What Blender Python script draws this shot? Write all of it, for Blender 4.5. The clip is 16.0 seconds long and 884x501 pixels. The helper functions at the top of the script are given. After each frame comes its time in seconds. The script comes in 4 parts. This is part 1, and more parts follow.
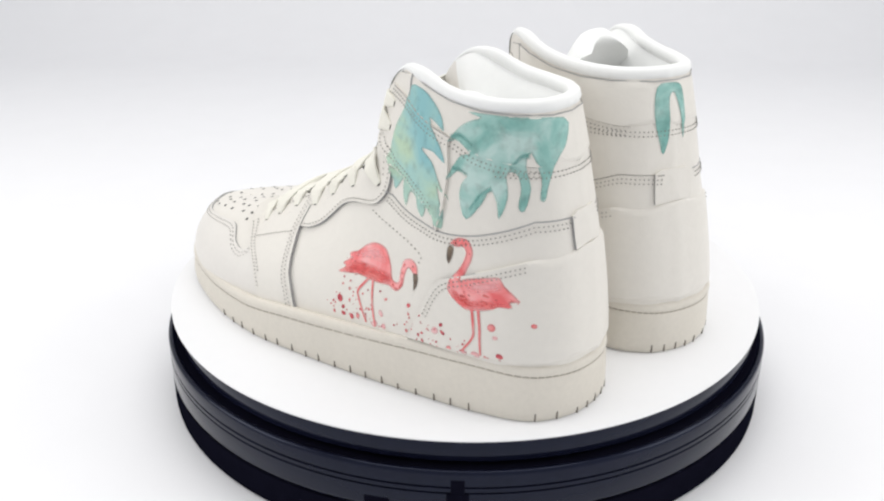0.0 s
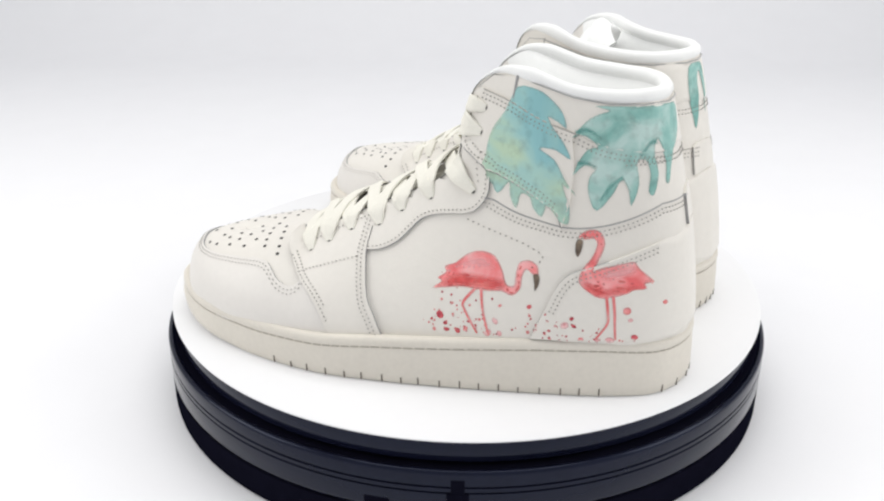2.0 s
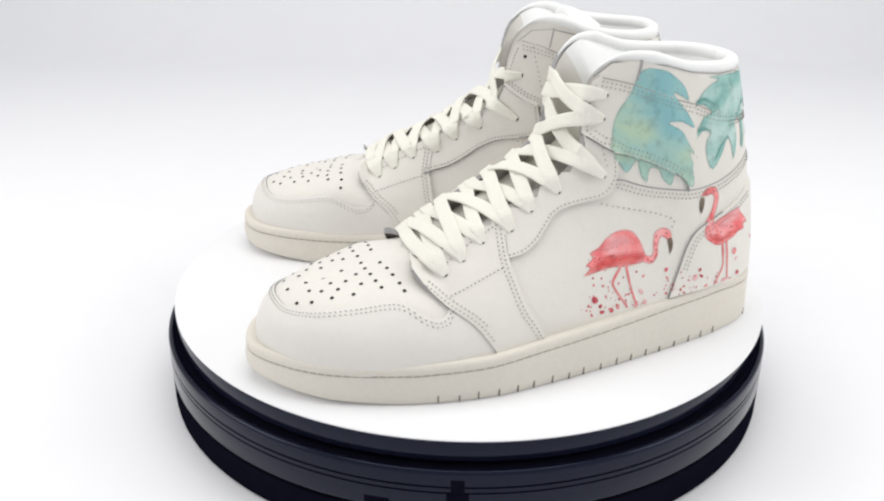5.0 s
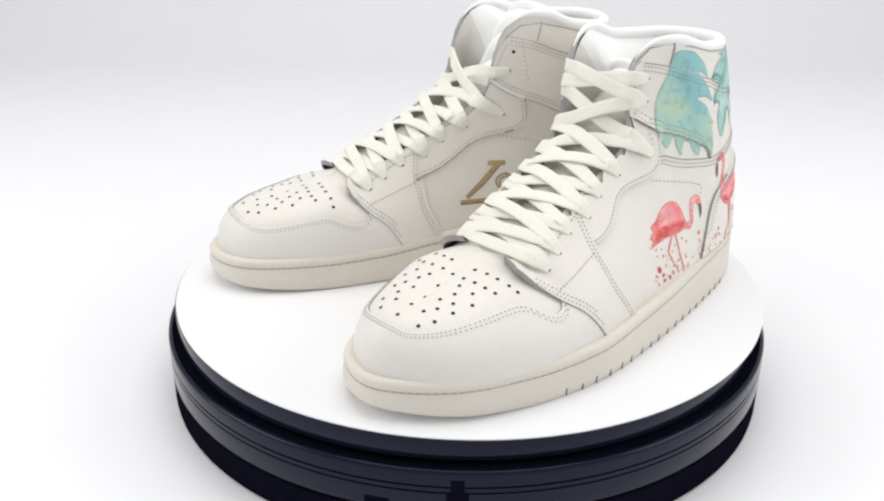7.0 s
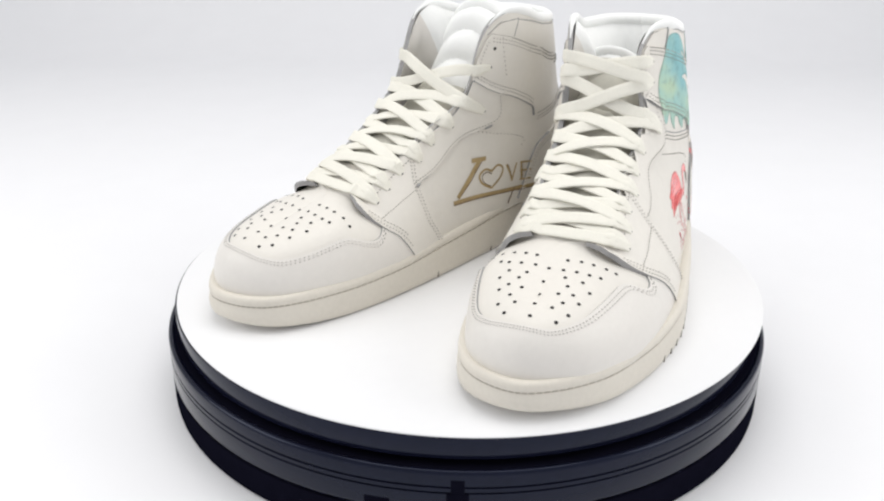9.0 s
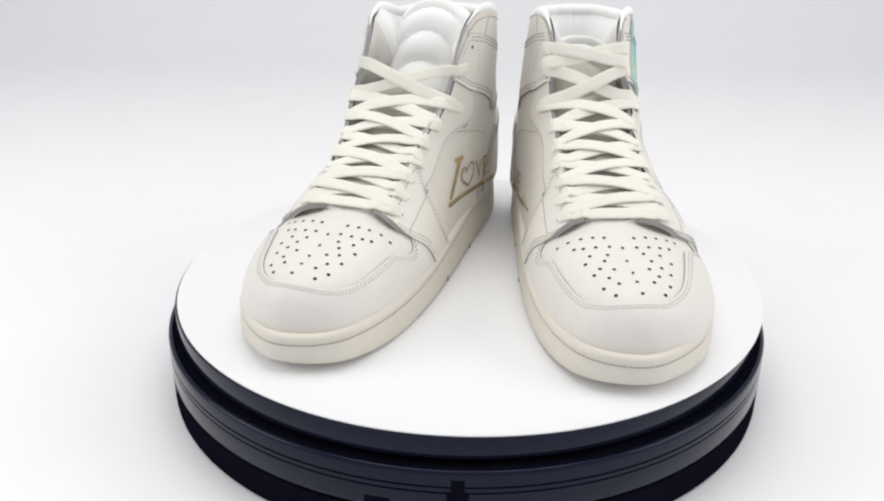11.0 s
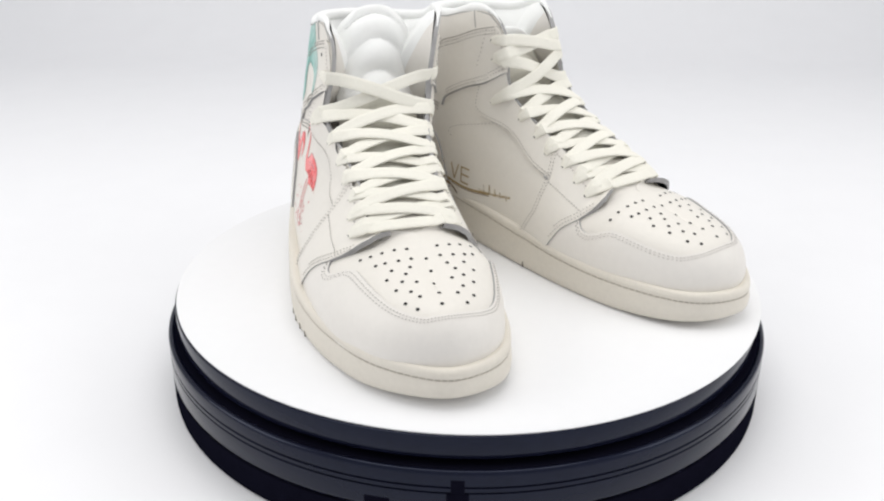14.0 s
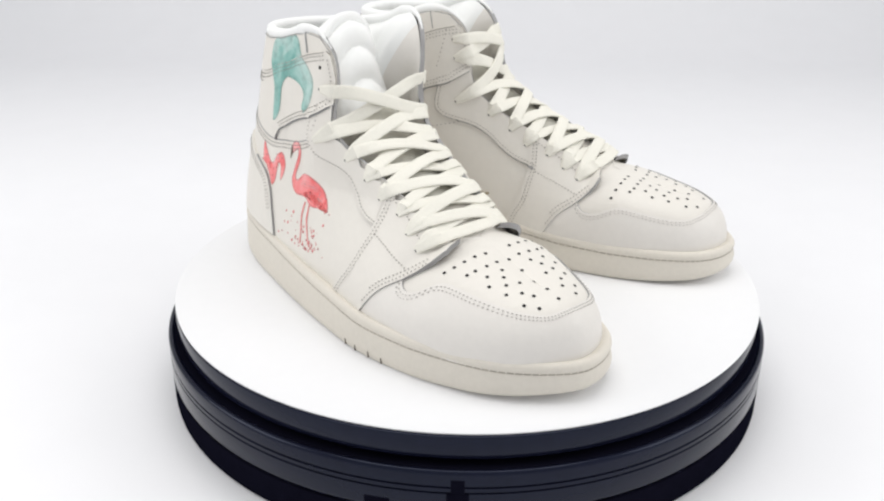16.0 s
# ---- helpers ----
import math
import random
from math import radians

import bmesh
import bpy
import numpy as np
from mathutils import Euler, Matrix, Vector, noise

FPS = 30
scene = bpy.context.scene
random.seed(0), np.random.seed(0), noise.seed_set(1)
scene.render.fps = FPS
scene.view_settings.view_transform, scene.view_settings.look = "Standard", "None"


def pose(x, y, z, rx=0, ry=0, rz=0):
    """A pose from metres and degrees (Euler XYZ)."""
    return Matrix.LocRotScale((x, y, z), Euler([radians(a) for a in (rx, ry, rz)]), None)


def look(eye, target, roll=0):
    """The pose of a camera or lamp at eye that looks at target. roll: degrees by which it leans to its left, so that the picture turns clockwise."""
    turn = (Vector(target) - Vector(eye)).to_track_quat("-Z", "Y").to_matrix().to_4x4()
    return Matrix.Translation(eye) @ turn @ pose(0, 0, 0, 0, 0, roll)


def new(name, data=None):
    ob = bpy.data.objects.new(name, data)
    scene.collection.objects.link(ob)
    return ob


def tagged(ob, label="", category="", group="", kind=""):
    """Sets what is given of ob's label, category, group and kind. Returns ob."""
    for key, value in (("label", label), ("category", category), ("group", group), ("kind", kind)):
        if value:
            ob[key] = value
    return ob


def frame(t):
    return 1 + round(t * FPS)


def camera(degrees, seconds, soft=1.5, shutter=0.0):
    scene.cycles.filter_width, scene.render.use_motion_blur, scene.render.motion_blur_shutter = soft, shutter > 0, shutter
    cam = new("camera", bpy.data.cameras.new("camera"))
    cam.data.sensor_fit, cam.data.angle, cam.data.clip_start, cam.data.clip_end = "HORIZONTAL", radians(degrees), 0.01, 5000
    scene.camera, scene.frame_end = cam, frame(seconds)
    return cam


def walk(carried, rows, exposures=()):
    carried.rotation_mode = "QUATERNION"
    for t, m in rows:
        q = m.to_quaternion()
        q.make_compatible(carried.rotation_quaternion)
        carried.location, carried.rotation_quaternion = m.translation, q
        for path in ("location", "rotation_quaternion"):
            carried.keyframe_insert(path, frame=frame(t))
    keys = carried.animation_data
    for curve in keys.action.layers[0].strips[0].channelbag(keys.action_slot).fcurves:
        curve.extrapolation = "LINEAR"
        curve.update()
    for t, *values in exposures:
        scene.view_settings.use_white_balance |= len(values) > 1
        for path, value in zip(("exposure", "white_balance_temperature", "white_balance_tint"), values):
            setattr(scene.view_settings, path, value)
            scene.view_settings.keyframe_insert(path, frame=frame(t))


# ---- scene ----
from mathutils.bvhtree import BVHTree
from mathutils.geometry import delaunay_2d_cdt

TOP = 0.068          # height of the platter's white top above the table sheet
SPIN = 11.9497       # degrees per second
EYE = (0.0, -0.58966, 0.27348 + TOP)
AIM = (EYE[0] - 0.025514, EYE[1] + 0.915879, EYE[2] - 0.400644)

cam = camera(52.044, 16.0, soft=2.15)
walk(cam, [(0.0, look(EYE, AIM, 0.2137)), (16.0, look(EYE, AIM, 0.2137))],
     [(0.0, 0.01), (9.0, 0.0), (11.5, -0.07), (12.5, -0.04), (13.5, -0.03), (16.0, -0.035)])

# ---- light: white studio surroundings and softboxes above and on both sides ----
world = bpy.data.worlds.new("studio_surroundings")
world.use_nodes = True
scene.world = world
world.node_tree.nodes["Background"].inputs[0].default_value = (0.945, 0.96, 1.0, 1)
world.node_tree.nodes["Background"].inputs[1].default_value = 0.57
for lx in (-1.15, 1.15):
    wing = bpy.data.lights.new("side_softbox_light", "AREA")
    wing.shape, wing.size, wing.size_y, wing.energy = "RECTANGLE", 0.8, 0.8, 5.7
    wing.color = (1.0, 0.985, 0.96)
    new("side_softbox_light", wing).matrix_world = look((lx, -0.25, 0.75), (0, 0, 0.1))
soft = bpy.data.lights.new("softbox_light", "AREA")
soft.shape, soft.size, soft.size_y, soft.energy = "RECTANGLE", 1.1, 0.9, 8.5
soft.color = (1.0, 0.985, 0.96)
soft_ob = new("softbox_light", soft)
soft_ob.matrix_world = look((0.0, 0.05, 1.35), (0, 0, 0))


# ---- materials ----
def material(name, colour, rough=0.5, metal=0.0, spread=0.03, scale=60.0, bump=0.0, bump_scale=400.0, spec=0.5, coat=0.0, sheen=0.0, crease=0.0):
    """A plain surface with two scales of tone and a fine relief."""
    m = bpy.data.materials.new(name)
    m.use_nodes = True
    n, l = m.node_tree.nodes, m.node_tree.links
    b = n["Principled BSDF"]
    b.inputs["Roughness"].default_value, b.inputs["Metallic"].default_value = rough, metal
    b.inputs["Specular IOR Level"].default_value = spec
    b.inputs["Coat Weight"].default_value = coat
    b.inputs["Sheen Weight"].default_value = sheen
    co = n.new("ShaderNodeTexCoord")
    big, fine = n.new("ShaderNodeTexNoise"), n.new("ShaderNodeTexNoise")
    big.inputs["Scale"].default_value, fine.inputs["Scale"].default_value = scale * 0.3, scale * 6
    big.inputs["Detail"].default_value = fine.inputs["Detail"].default_value = 4
    l.new(co.outputs["Object"], big.inputs["Vector"]), l.new(co.outputs["Object"], fine.inputs["Vector"])
    mixed = n.new("ShaderNodeMath")
    mixed.operation = "ADD"
    l.new(big.outputs["Fac"], mixed.inputs[0]), l.new(fine.outputs["Fac"], mixed.inputs[1])
    ramp = n.new("ShaderNodeMapRange")
    ramp.inputs["From Min"].default_value, ramp.inputs["From Max"].default_value = 0.6, 1.4
    l.new(mixed.outputs[0], ramp.inputs["Value"])
    mix = n.new("ShaderNodeMix")
    mix.data_type = "RGBA"
    mix.inputs["A"].default_value = (*[c * (1 - spread) for c in colour], 1)
    mix.inputs["B"].default_value = (*[min(1, c * (1 + spread)) for c in colour], 1)
    l.new(ramp.outputs[0], mix.inputs["Factor"])
    l.new(mix.outputs["Result"], b.inputs["Base Color"])
    if bump:
        tex = n.new("ShaderNodeTexNoise")
        tex.inputs["Scale"].default_value, tex.inputs["Detail"].default_value = bump_scale, 3
        l.new(co.outputs["Object"], tex.inputs["Vector"])
        bp = n.new("ShaderNodeBump")
        bp.inputs["Strength"].default_value, bp.inputs["Distance"].default_value = bump, 0.0004
        l.new(tex.outputs["Fac"], bp.inputs["Height"])
        l.new(bp.outputs["Normal"], b.inputs["Normal"])
        if crease:
            wide, fold = n.new("ShaderNodeTexNoise"), n.new("ShaderNodeBump")
            wide.inputs["Scale"].default_value, wide.inputs["Detail"].default_value, wide.inputs["Distortion"].default_value = 55, 2.5, 0.6
            fold.inputs["Strength"].default_value, fold.inputs["Distance"].default_value = crease, 0.002
            l.new(co.outputs["Object"], wide.inputs["Vector"])
            l.new(wide.outputs["Fac"], fold.inputs["Height"])
            l.new(fold.outputs["Normal"], bp.inputs["Normal"])
    return m


LEATHER = material("white_leather", (0.752, 0.722, 0.665), 0.46, spread=0.025, scale=40, bump=0.22, bump_scale=850, spec=0.38, crease=0.2)
CAP = material("cool_white_leather", (0.74, 0.712, 0.668), 0.46, spread=0.025, scale=40, bump=0.22, bump_scale=850, spec=0.38, crease=0.14)
PADDED = material("white_padded_lining", (0.84, 0.845, 0.83), 0.75, spread=0.02, scale=50, bump=0.1, bump_scale=1200, spec=0.2)
RAW = material("grey_raw_leather_edge", (0.34, 0.335, 0.335), 0.85, spread=0.2, scale=300, bump=0.5, bump_scale=1500)
CUT = material("brown_grey_sole_cut", (0.19, 0.165, 0.14), 0.9, spread=0.2)
# for flat discs laid on the leather: the holes' inner shade as colour
HOLE = material("dark_punched_hole", (0.02, 0.02, 0.021), 0.9, spread=0.1)
THREAD = material("grey_beige_thread", (0.33, 0.31, 0.285), 0.8, spread=0.12, scale=300)
LACE = material("cream_woven_lace", (0.80, 0.78, 0.70), 0.85, spread=0.04, scale=120, bump=0.5, bump_scale=1800, spec=0.15)
RUBBER = material("cream_rubber", (0.695, 0.655, 0.58), 0.62, spread=0.045, scale=60, bump=0.3, bump_scale=420, spec=0.35)
RUBBER_LINE = material("brown_sidewall_stitch", (0.48, 0.44, 0.38), 0.8, spread=0.15, scale=300)
TONGUE = material("grey_beige_tongue_cloth", (0.60, 0.585, 0.52), 0.85, spread=0.06, scale=80, bump=0.3, bump_scale=1500, spec=0.15)
GLOSS_BLACK = material("gloss_black_plastic", (0.006, 0.007, 0.017), 0.09, spread=0.2, scale=20, spec=0.25)
GLOSS_BLACK.node_tree.nodes["Principled BSDF"].inputs["Specular Tint"].default_value = (0.68, 0.77, 1.0, 1)
# no gloss at all: holds the gap's shade and the lower ring's dark reflection
MATT_BLACK = material("matt_black_plastic", (0.006, 0.006, 0.012), 0.9, spread=0.2, scale=20, spec=0.0)
DISC_WHITE = material("matt_white_disc", (0.83, 0.83, 0.835), 0.6, spread=0.01, scale=20, spec=0.3)
SHEET = material("white_backdrop_paper", (0.865, 0.865, 0.877), 0.7, spread=0.012, scale=3, spec=0.2)

def watercolour(name, colours, scale=70.0, softness=1.0):
    """Thin paint: three tones that run into one another; it thins out to nothing at the edge of the stroke."""
    m = bpy.data.materials.new(name)
    m.use_nodes = True
    n, l = m.node_tree.nodes, m.node_tree.links
    b = n["Principled BSDF"]
    b.inputs["Roughness"].default_value, b.inputs["Specular IOR Level"].default_value = 0.5, 0.3
    co, tex, ramp = n.new("ShaderNodeTexCoord"), n.new("ShaderNodeTexNoise"), n.new("ShaderNodeValToRGB")
    tex.inputs["Scale"].default_value, tex.inputs["Detail"].default_value = scale, 5
    tex.inputs["Distortion"].default_value = 0.8
    l.new(co.outputs["Object"], tex.inputs["Vector"]), l.new(tex.outputs["Fac"], ramp.inputs["Fac"])
    e = ramp.color_ramp.elements
    e[0].position, e[0].color = 0.34, (*colours[0], 1)
    e[1].position, e[1].color = 0.66, (*colours[2], 1)
    mid = e.new(0.5)
    mid.color = (*colours[1], 1)
    l.new(ramp.outputs["Color"], b.inputs["Base Color"])
    att, clear, mix = n.new("ShaderNodeAttribute"), n.new("ShaderNodeBsdfTransparent"), n.new("ShaderNodeMixShader")
    att.attribute_name = "fade"
    grain, mul = n.new("ShaderNodeTexNoise"), n.new("ShaderNodeMath")
    grain.inputs["Scale"].default_value = 170
    l.new(co.outputs["Object"], grain.inputs["Vector"])
    add = n.new("ShaderNodeMath")
    add.operation, mul.operation, mul.use_clamp = "ADD", "MULTIPLY", True
    add.inputs[1].default_value = 0.60 * softness
    l.new(grain.outputs["Fac"], add.inputs[0])
    l.new(att.outputs["Fac"], mul.inputs[0]), l.new(add.outputs[0], mul.inputs[1])
    l.new(mul.outputs[0], mix.inputs["Fac"]), l.new(clear.outputs[0], mix.inputs[1]), l.new(b.outputs[0], mix.inputs[2])
    l.new(mix.outputs[0], n["Material Output"].inputs["Surface"])
    return m


PINK = watercolour("pink_flamingo_paint", [(0.79, 0.15, 0.155), (0.86, 0.275, 0.275), (0.89, 0.44, 0.44)], 75, 1.15)
CORAL = watercolour("coral_paint", [(0.64, 0.07, 0.07), (0.77, 0.125, 0.12), (0.83, 0.21, 0.19)], 120, 0.75)
ROSE = watercolour("pale_rose_paint", [(0.70, 0.15, 0.15), (0.78, 0.24, 0.24), (0.80, 0.36, 0.35)], 120, 1.0)
BLUSH = watercolour("pale_blush_paint", [(0.84, 0.38, 0.39), (0.87, 0.47, 0.48), (0.89, 0.58, 0.58)], 120, 0.6)
SPLASH = watercolour("splash_paint", [(0.32, 0.05, 0.07), (0.55, 0.08, 0.10), (0.68, 0.16, 0.17)], 300, 1.3)
GREEN = watercolour("sea_green_leaf_paint", [(0.17, 0.39, 0.35), (0.29, 0.51, 0.465), (0.48, 0.64, 0.60)], 48, 0.8)
LIGHT_GREEN = watercolour("blue_and_yellow_green_leaf_paint", [(0.25, 0.49, 0.51), (0.35, 0.56, 0.52), (0.46, 0.61, 0.45)], 30, 0.85)
DARK_GREEN = watercolour("deep_green_vein_paint", [(0.12, 0.35, 0.32), (0.17, 0.41, 0.37), (0.23, 0.47, 0.43)], 90, 0.55)
BEAK = watercolour("dark_beak_paint", [(0.08, 0.06, 0.045), (0.16, 0.12, 0.09), (0.25, 0.19, 0.13)], 200, 1.0)
GOLD = material("matt_gold_paint", (0.40, 0.295, 0.145), 0.5, spread=0.3, scale=150, bump=0.2)
GOLD_WASH = watercolour("faded_gold_paint", [(0.40, 0.29, 0.13), (0.48, 0.37, 0.19), (0.56, 0.46, 0.28)], 200, 0.05)
GOLD_LINE = material("brown_outline_paint", (0.16, 0.10, 0.05), 0.6, spread=0.3, scale=200)


# ---- mesh helpers ----
def mesh_part(name, verts, faces, mat, parent=None, label="", smooth=True, mats=None, slots=None):
    """One mesh object from points and faces; slots: the material number of each face."""
    me = bpy.data.meshes.new(name)
    me.from_pydata([tuple(v) for v in verts], [], faces)
    for m in (mats or [mat]):
        me.materials.append(m)
    me.polygons.foreach_set("use_smooth", [smooth] * len(me.polygons))
    if smooth:
        me.set_sharp_from_angle(angle=radians(48))
    if slots:
        me.polygons.foreach_set("material_index", slots)
    ob = new(name, me)
    ob.parent = parent
    if label:
        tagged(ob, label)
    return ob


def lathe(profile, n=160):
    """Points and faces of a turned body from (radius, height) pairs; radius 0 closes it."""
    verts, faces = [], []
    for r, z in profile:
        for i in range(n):
            a = 2 * math.pi * i / n
            verts.append((r * math.cos(a), r * math.sin(a), z))
    for k in range(len(profile) - 1):
        for i in range(n):
            j = (i + 1) % n
            faces.append((k * n + i, k * n + j, (k + 1) * n + j, (k + 1) * n + i))
    return verts, faces


def spline(points, per=8, closed=False):
    """A smooth Catmull-Rom run through rows of numbers."""
    a = np.array(points, float)
    n, out = len(a), []
    last = n if closed else n - 1
    for i in range(last):
        p1, p2 = a[i], a[(i + 1) % n]
        p0 = a[i - 1] if (closed or i > 0) else 2 * p1 - p2
        p3 = a[(i + 2) % n] if (closed or i + 2 < n) else 2 * p2 - p1
        for k in range(per):
            t = k / per
            out.append(0.5 * ((2 * p1) + (p2 - p0) * t + (2 * p0 - 5 * p1 + 4 * p2 - p3) * t * t + (3 * p1 - p0 - 3 * p2 + p3) * t ** 3))
    if not closed:
        out.append(a[-1])
    return np.array(out)


# ---- setting: one seamless white sheet, table rising into a back wall ----
def build_backdrop():
    ys = [(-2.5, 0.0), (-1.0, 0.0), (0.0, 0.0), (0.5, 0.0), (1.0, 0.0)]
    for k in range(1, 13):
        a = math.pi / 2 * k / 12
        ys.append((1.0 + 0.5 * math.sin(a), 0.5 * (1 - math.cos(a))))
    ys += [(1.5, 0.9), (1.5, 1.8)]
    xs = np.linspace(-2.2, 2.2, 9)
    v = [(x, y, z) for y, z in ys for x in xs]
    f = [(r * 9 + c, r * 9 + c + 1, (r + 1) * 9 + c + 1, (r + 1) * 9 + c) for r in range(len(ys) - 1) for c in range(8)]
    ob = mesh_part("backdrop", v, f, SHEET)
    tagged(ob, "seamless white paper sweep under and behind the turntable", "backdrop", kind="structure")


# ---- turntable ----
def build_turntable():
    base = new("turntable")
    tagged(base, "round glossy black turntable with a white turning platter", "turntable")
    v, f = lathe([(0.0, -0.0203), (0.12, -0.0203), (0.2030, -0.0203), (0.2042, -0.0191), (0.2052, -0.0189), (0.2063, -0.0193), (0.2070, -0.0201), (0.2073, -0.0215),
                  (0.2073, -0.0279), (0.2064, -0.0283), (0.2064, -0.0289), (0.2073, -0.0293), (0.2073, -0.0316),
                  (0.2064, -0.0319), (0.2064, -0.0324), (0.2073, -0.0328), (0.2073, -0.0440), (0.2066, -0.0462), (0.2050, -0.0475), (0.0, -0.0475)], 288)
    mesh_part("housing", [(x, y, z + TOP) for x, y, z in v], f, GLOSS_BLACK, base)
    # added black sheet over the housing's top: shade of the gap put into colour
    v, f = lathe([(0.06, -0.0199), (0.2028, -0.0199), (0.2030, -0.0202)], 288)
    mesh_part("gap_shade", [(x, y, z + TOP) for x, y, z in v], f, MATT_BLACK, base, "matt black sheet that darkens the gap under the platter")
    # glossy wall's dark reflection is put into this ring's matt black
    v, f = lathe([(0.0, -0.0475), (0.2052, -0.0475), (0.2066, -0.0480), (0.2072, -0.0495), (0.2072, -0.0630), (0.2068, -0.0660), (0.2054, -TOP), (0.0, -TOP)], 288)
    mesh_part("foot_ring", [(x, y, z + TOP) for x, y, z in v], f, MATT_BLACK, base, "lower ring, kept matt black in place of dark reflections")
    # dark slot plate low on the housing, left of the front mark
    v, f = [], []
    for k in range(9):
        a = -math.pi / 2 + (-0.254 + 0.0085 * k)
        for rad, z in ((.2070, -.0440), (.2075, -.0437), (.2075, -.0393), (.2070, -.0390)):
            v.append((rad * math.cos(a), rad * math.sin(a), z + TOP))
        if k:
            f += [(4 * k - 4 + q, 4 * k + q, 4 * k + q + 1, 4 * k - 3 + q) for q in range(3)]
    f += [(0, 1, 2, 3), (35, 34, 33, 32)]
    mesh_part("slot_plate", v, f, MATT_BLACK, base, "dark plate in the housing's side")
    # small black mark, slightly raised, on the front of the housing
    v, f = [], []
    for w0, z0, z1, out in ((0.0040, -0.0335, -0.0235, 0.0007), (0.0062, -0.0470, -0.0325, 0.0011)):
        k = len(v)
        for z, o, w1 in ((z0, 0.0, w0), (z0 + .0004, out, w0 - .0004), (z1 - .0006, out, w0 - .0006), (z1, 0.0, w0)):
            v += [(-w1, -0.2068 - o, z + TOP), (w1, -0.2068 - o, z + TOP)]
        f += [(k + 2 * i, k + 2 * i + 1, k + 2 * i + 3, k + 2 * i + 2) for i in range(3)]
        f += [(k, k + 2, k + 4, k + 6), (k + 1, k + 7, k + 5, k + 3)]
    mesh_part("front_mark", [(x - .002, y, z) for x, y, z in v], f, MATT_BLACK, base, "small matt black mark on the housing's front")
    v, f = lathe([(0.0, -0.0012), (0.2002, -0.0012), (0.2007, -0.0014), (0.2009, -0.0020), (0.2009, -0.0146), (0.2008, -0.0149), (0.2005, -0.0150), (0.10, -0.0150)], 288)
    platter = mesh_part("platter", v, f, GLOSS_BLACK, base, "glossy black platter body")
    # underside kept matt black, so the gap's shade is in its colour
    v, f = lathe([(0.2000, -0.0152), (0.1955, -0.0170), (0.06, -0.0170), (0.06, -0.0198), (0.0, -0.0198)], 288)
    mesh_part("skirt", v, f, MATT_BLACK, platter, "matt black underside of the platter")
    # the white disc lies a little off the platter's centre
    v, f = lathe([(0.0, 0.0), (0.1, 0.0), (0.2014, 0.0), (0.2017, -0.0002), (0.2017, -0.0009), (0.2014, -0.0011), (0.1, -0.0011)], 288)
    mesh_part("top_disc", [(x - .0009, y - .0021, z) for x, y, z in v], f, DISC_WHITE, platter, "matt white disc top")
    platter.matrix_basis = pose(0, 0, TOP)
    return platter


# ---- the shoe's body: rows from the sole's edge up to the top line, toe tip to heel ----
# base x, base y outer, base y inner, base z, top x, top y outer, top y inner, top z, roundness
STATIONS = [
    (312.5, -12, -12, 22, 276, -11, -11, 53.5, 1),
    (306.5, 7.5, -31, 22, 272, -11, -11, 54.3, 1),
    (293, 25.5, -44.5, 22, 263, -11, -11, 56.5, 1),
    (269, 40.5, -53, 22.5, 250, -11, -11, 60, 1),
    (245, 49, -57, 23.5, 238, -11, -11, 63.5, 1),
    (221, 53.5, -58, 24, 228, -10, -10, 66, .85),
    (200, 55.5, -57.5, 24.5, 219, 13, -30, 69.5, .45),
    (180, 55.5, -55.5, 27, 200, 14.5, -32.5, 78.5, .3),
    (160, 55, -53, 28.5, 180, 15, -33, 88.5, .15),
    (140, 54.5, -51, 30, 160, 16, -32.5, 98.5, .1),
    (120, 54, -50, 31, 142, 18.5, -32.5, 108, .05),
    (103, 53.5, -49.5, 32, 130, 19, -33, 122, 0),
    (90, 52.5, -49, 32.5, 127, 13.5, -33, 145, 0),
    (80, 52, -48.5, 33, 121, 13.5, -34, 162, 0),
    (70, 51.5, -48, 33, 108, 19, -36.5, 171.5, 0),
    (58, 50.5, -47.5, 34, 92, 28, -39, 171.5, 0),
    (42, 48, -45, 34.5, 70, 32, -39, 165, 0),
    (25, 43.5, -41, 34.5, 48, 31, -35, 163, 0),
    (10, 34.5, -32.5, 34.5, 32, 24.5, -27, 163, 0),
    (-1, 20, -18.5, 34.5, 23, 14, -15, 163, 0),
    (-5, 0, 0, 34.5, 20, 0, 0, 163, 0),
]


# how far the inner side's top line lies behind the outer one's, station by station
INNER_BACK = [0, 0, 0, 0, 0, 1, 3, 3, 3, 4, 4, 4, 4, 4, 3, 2, 1, 0, 0, 0, 0]


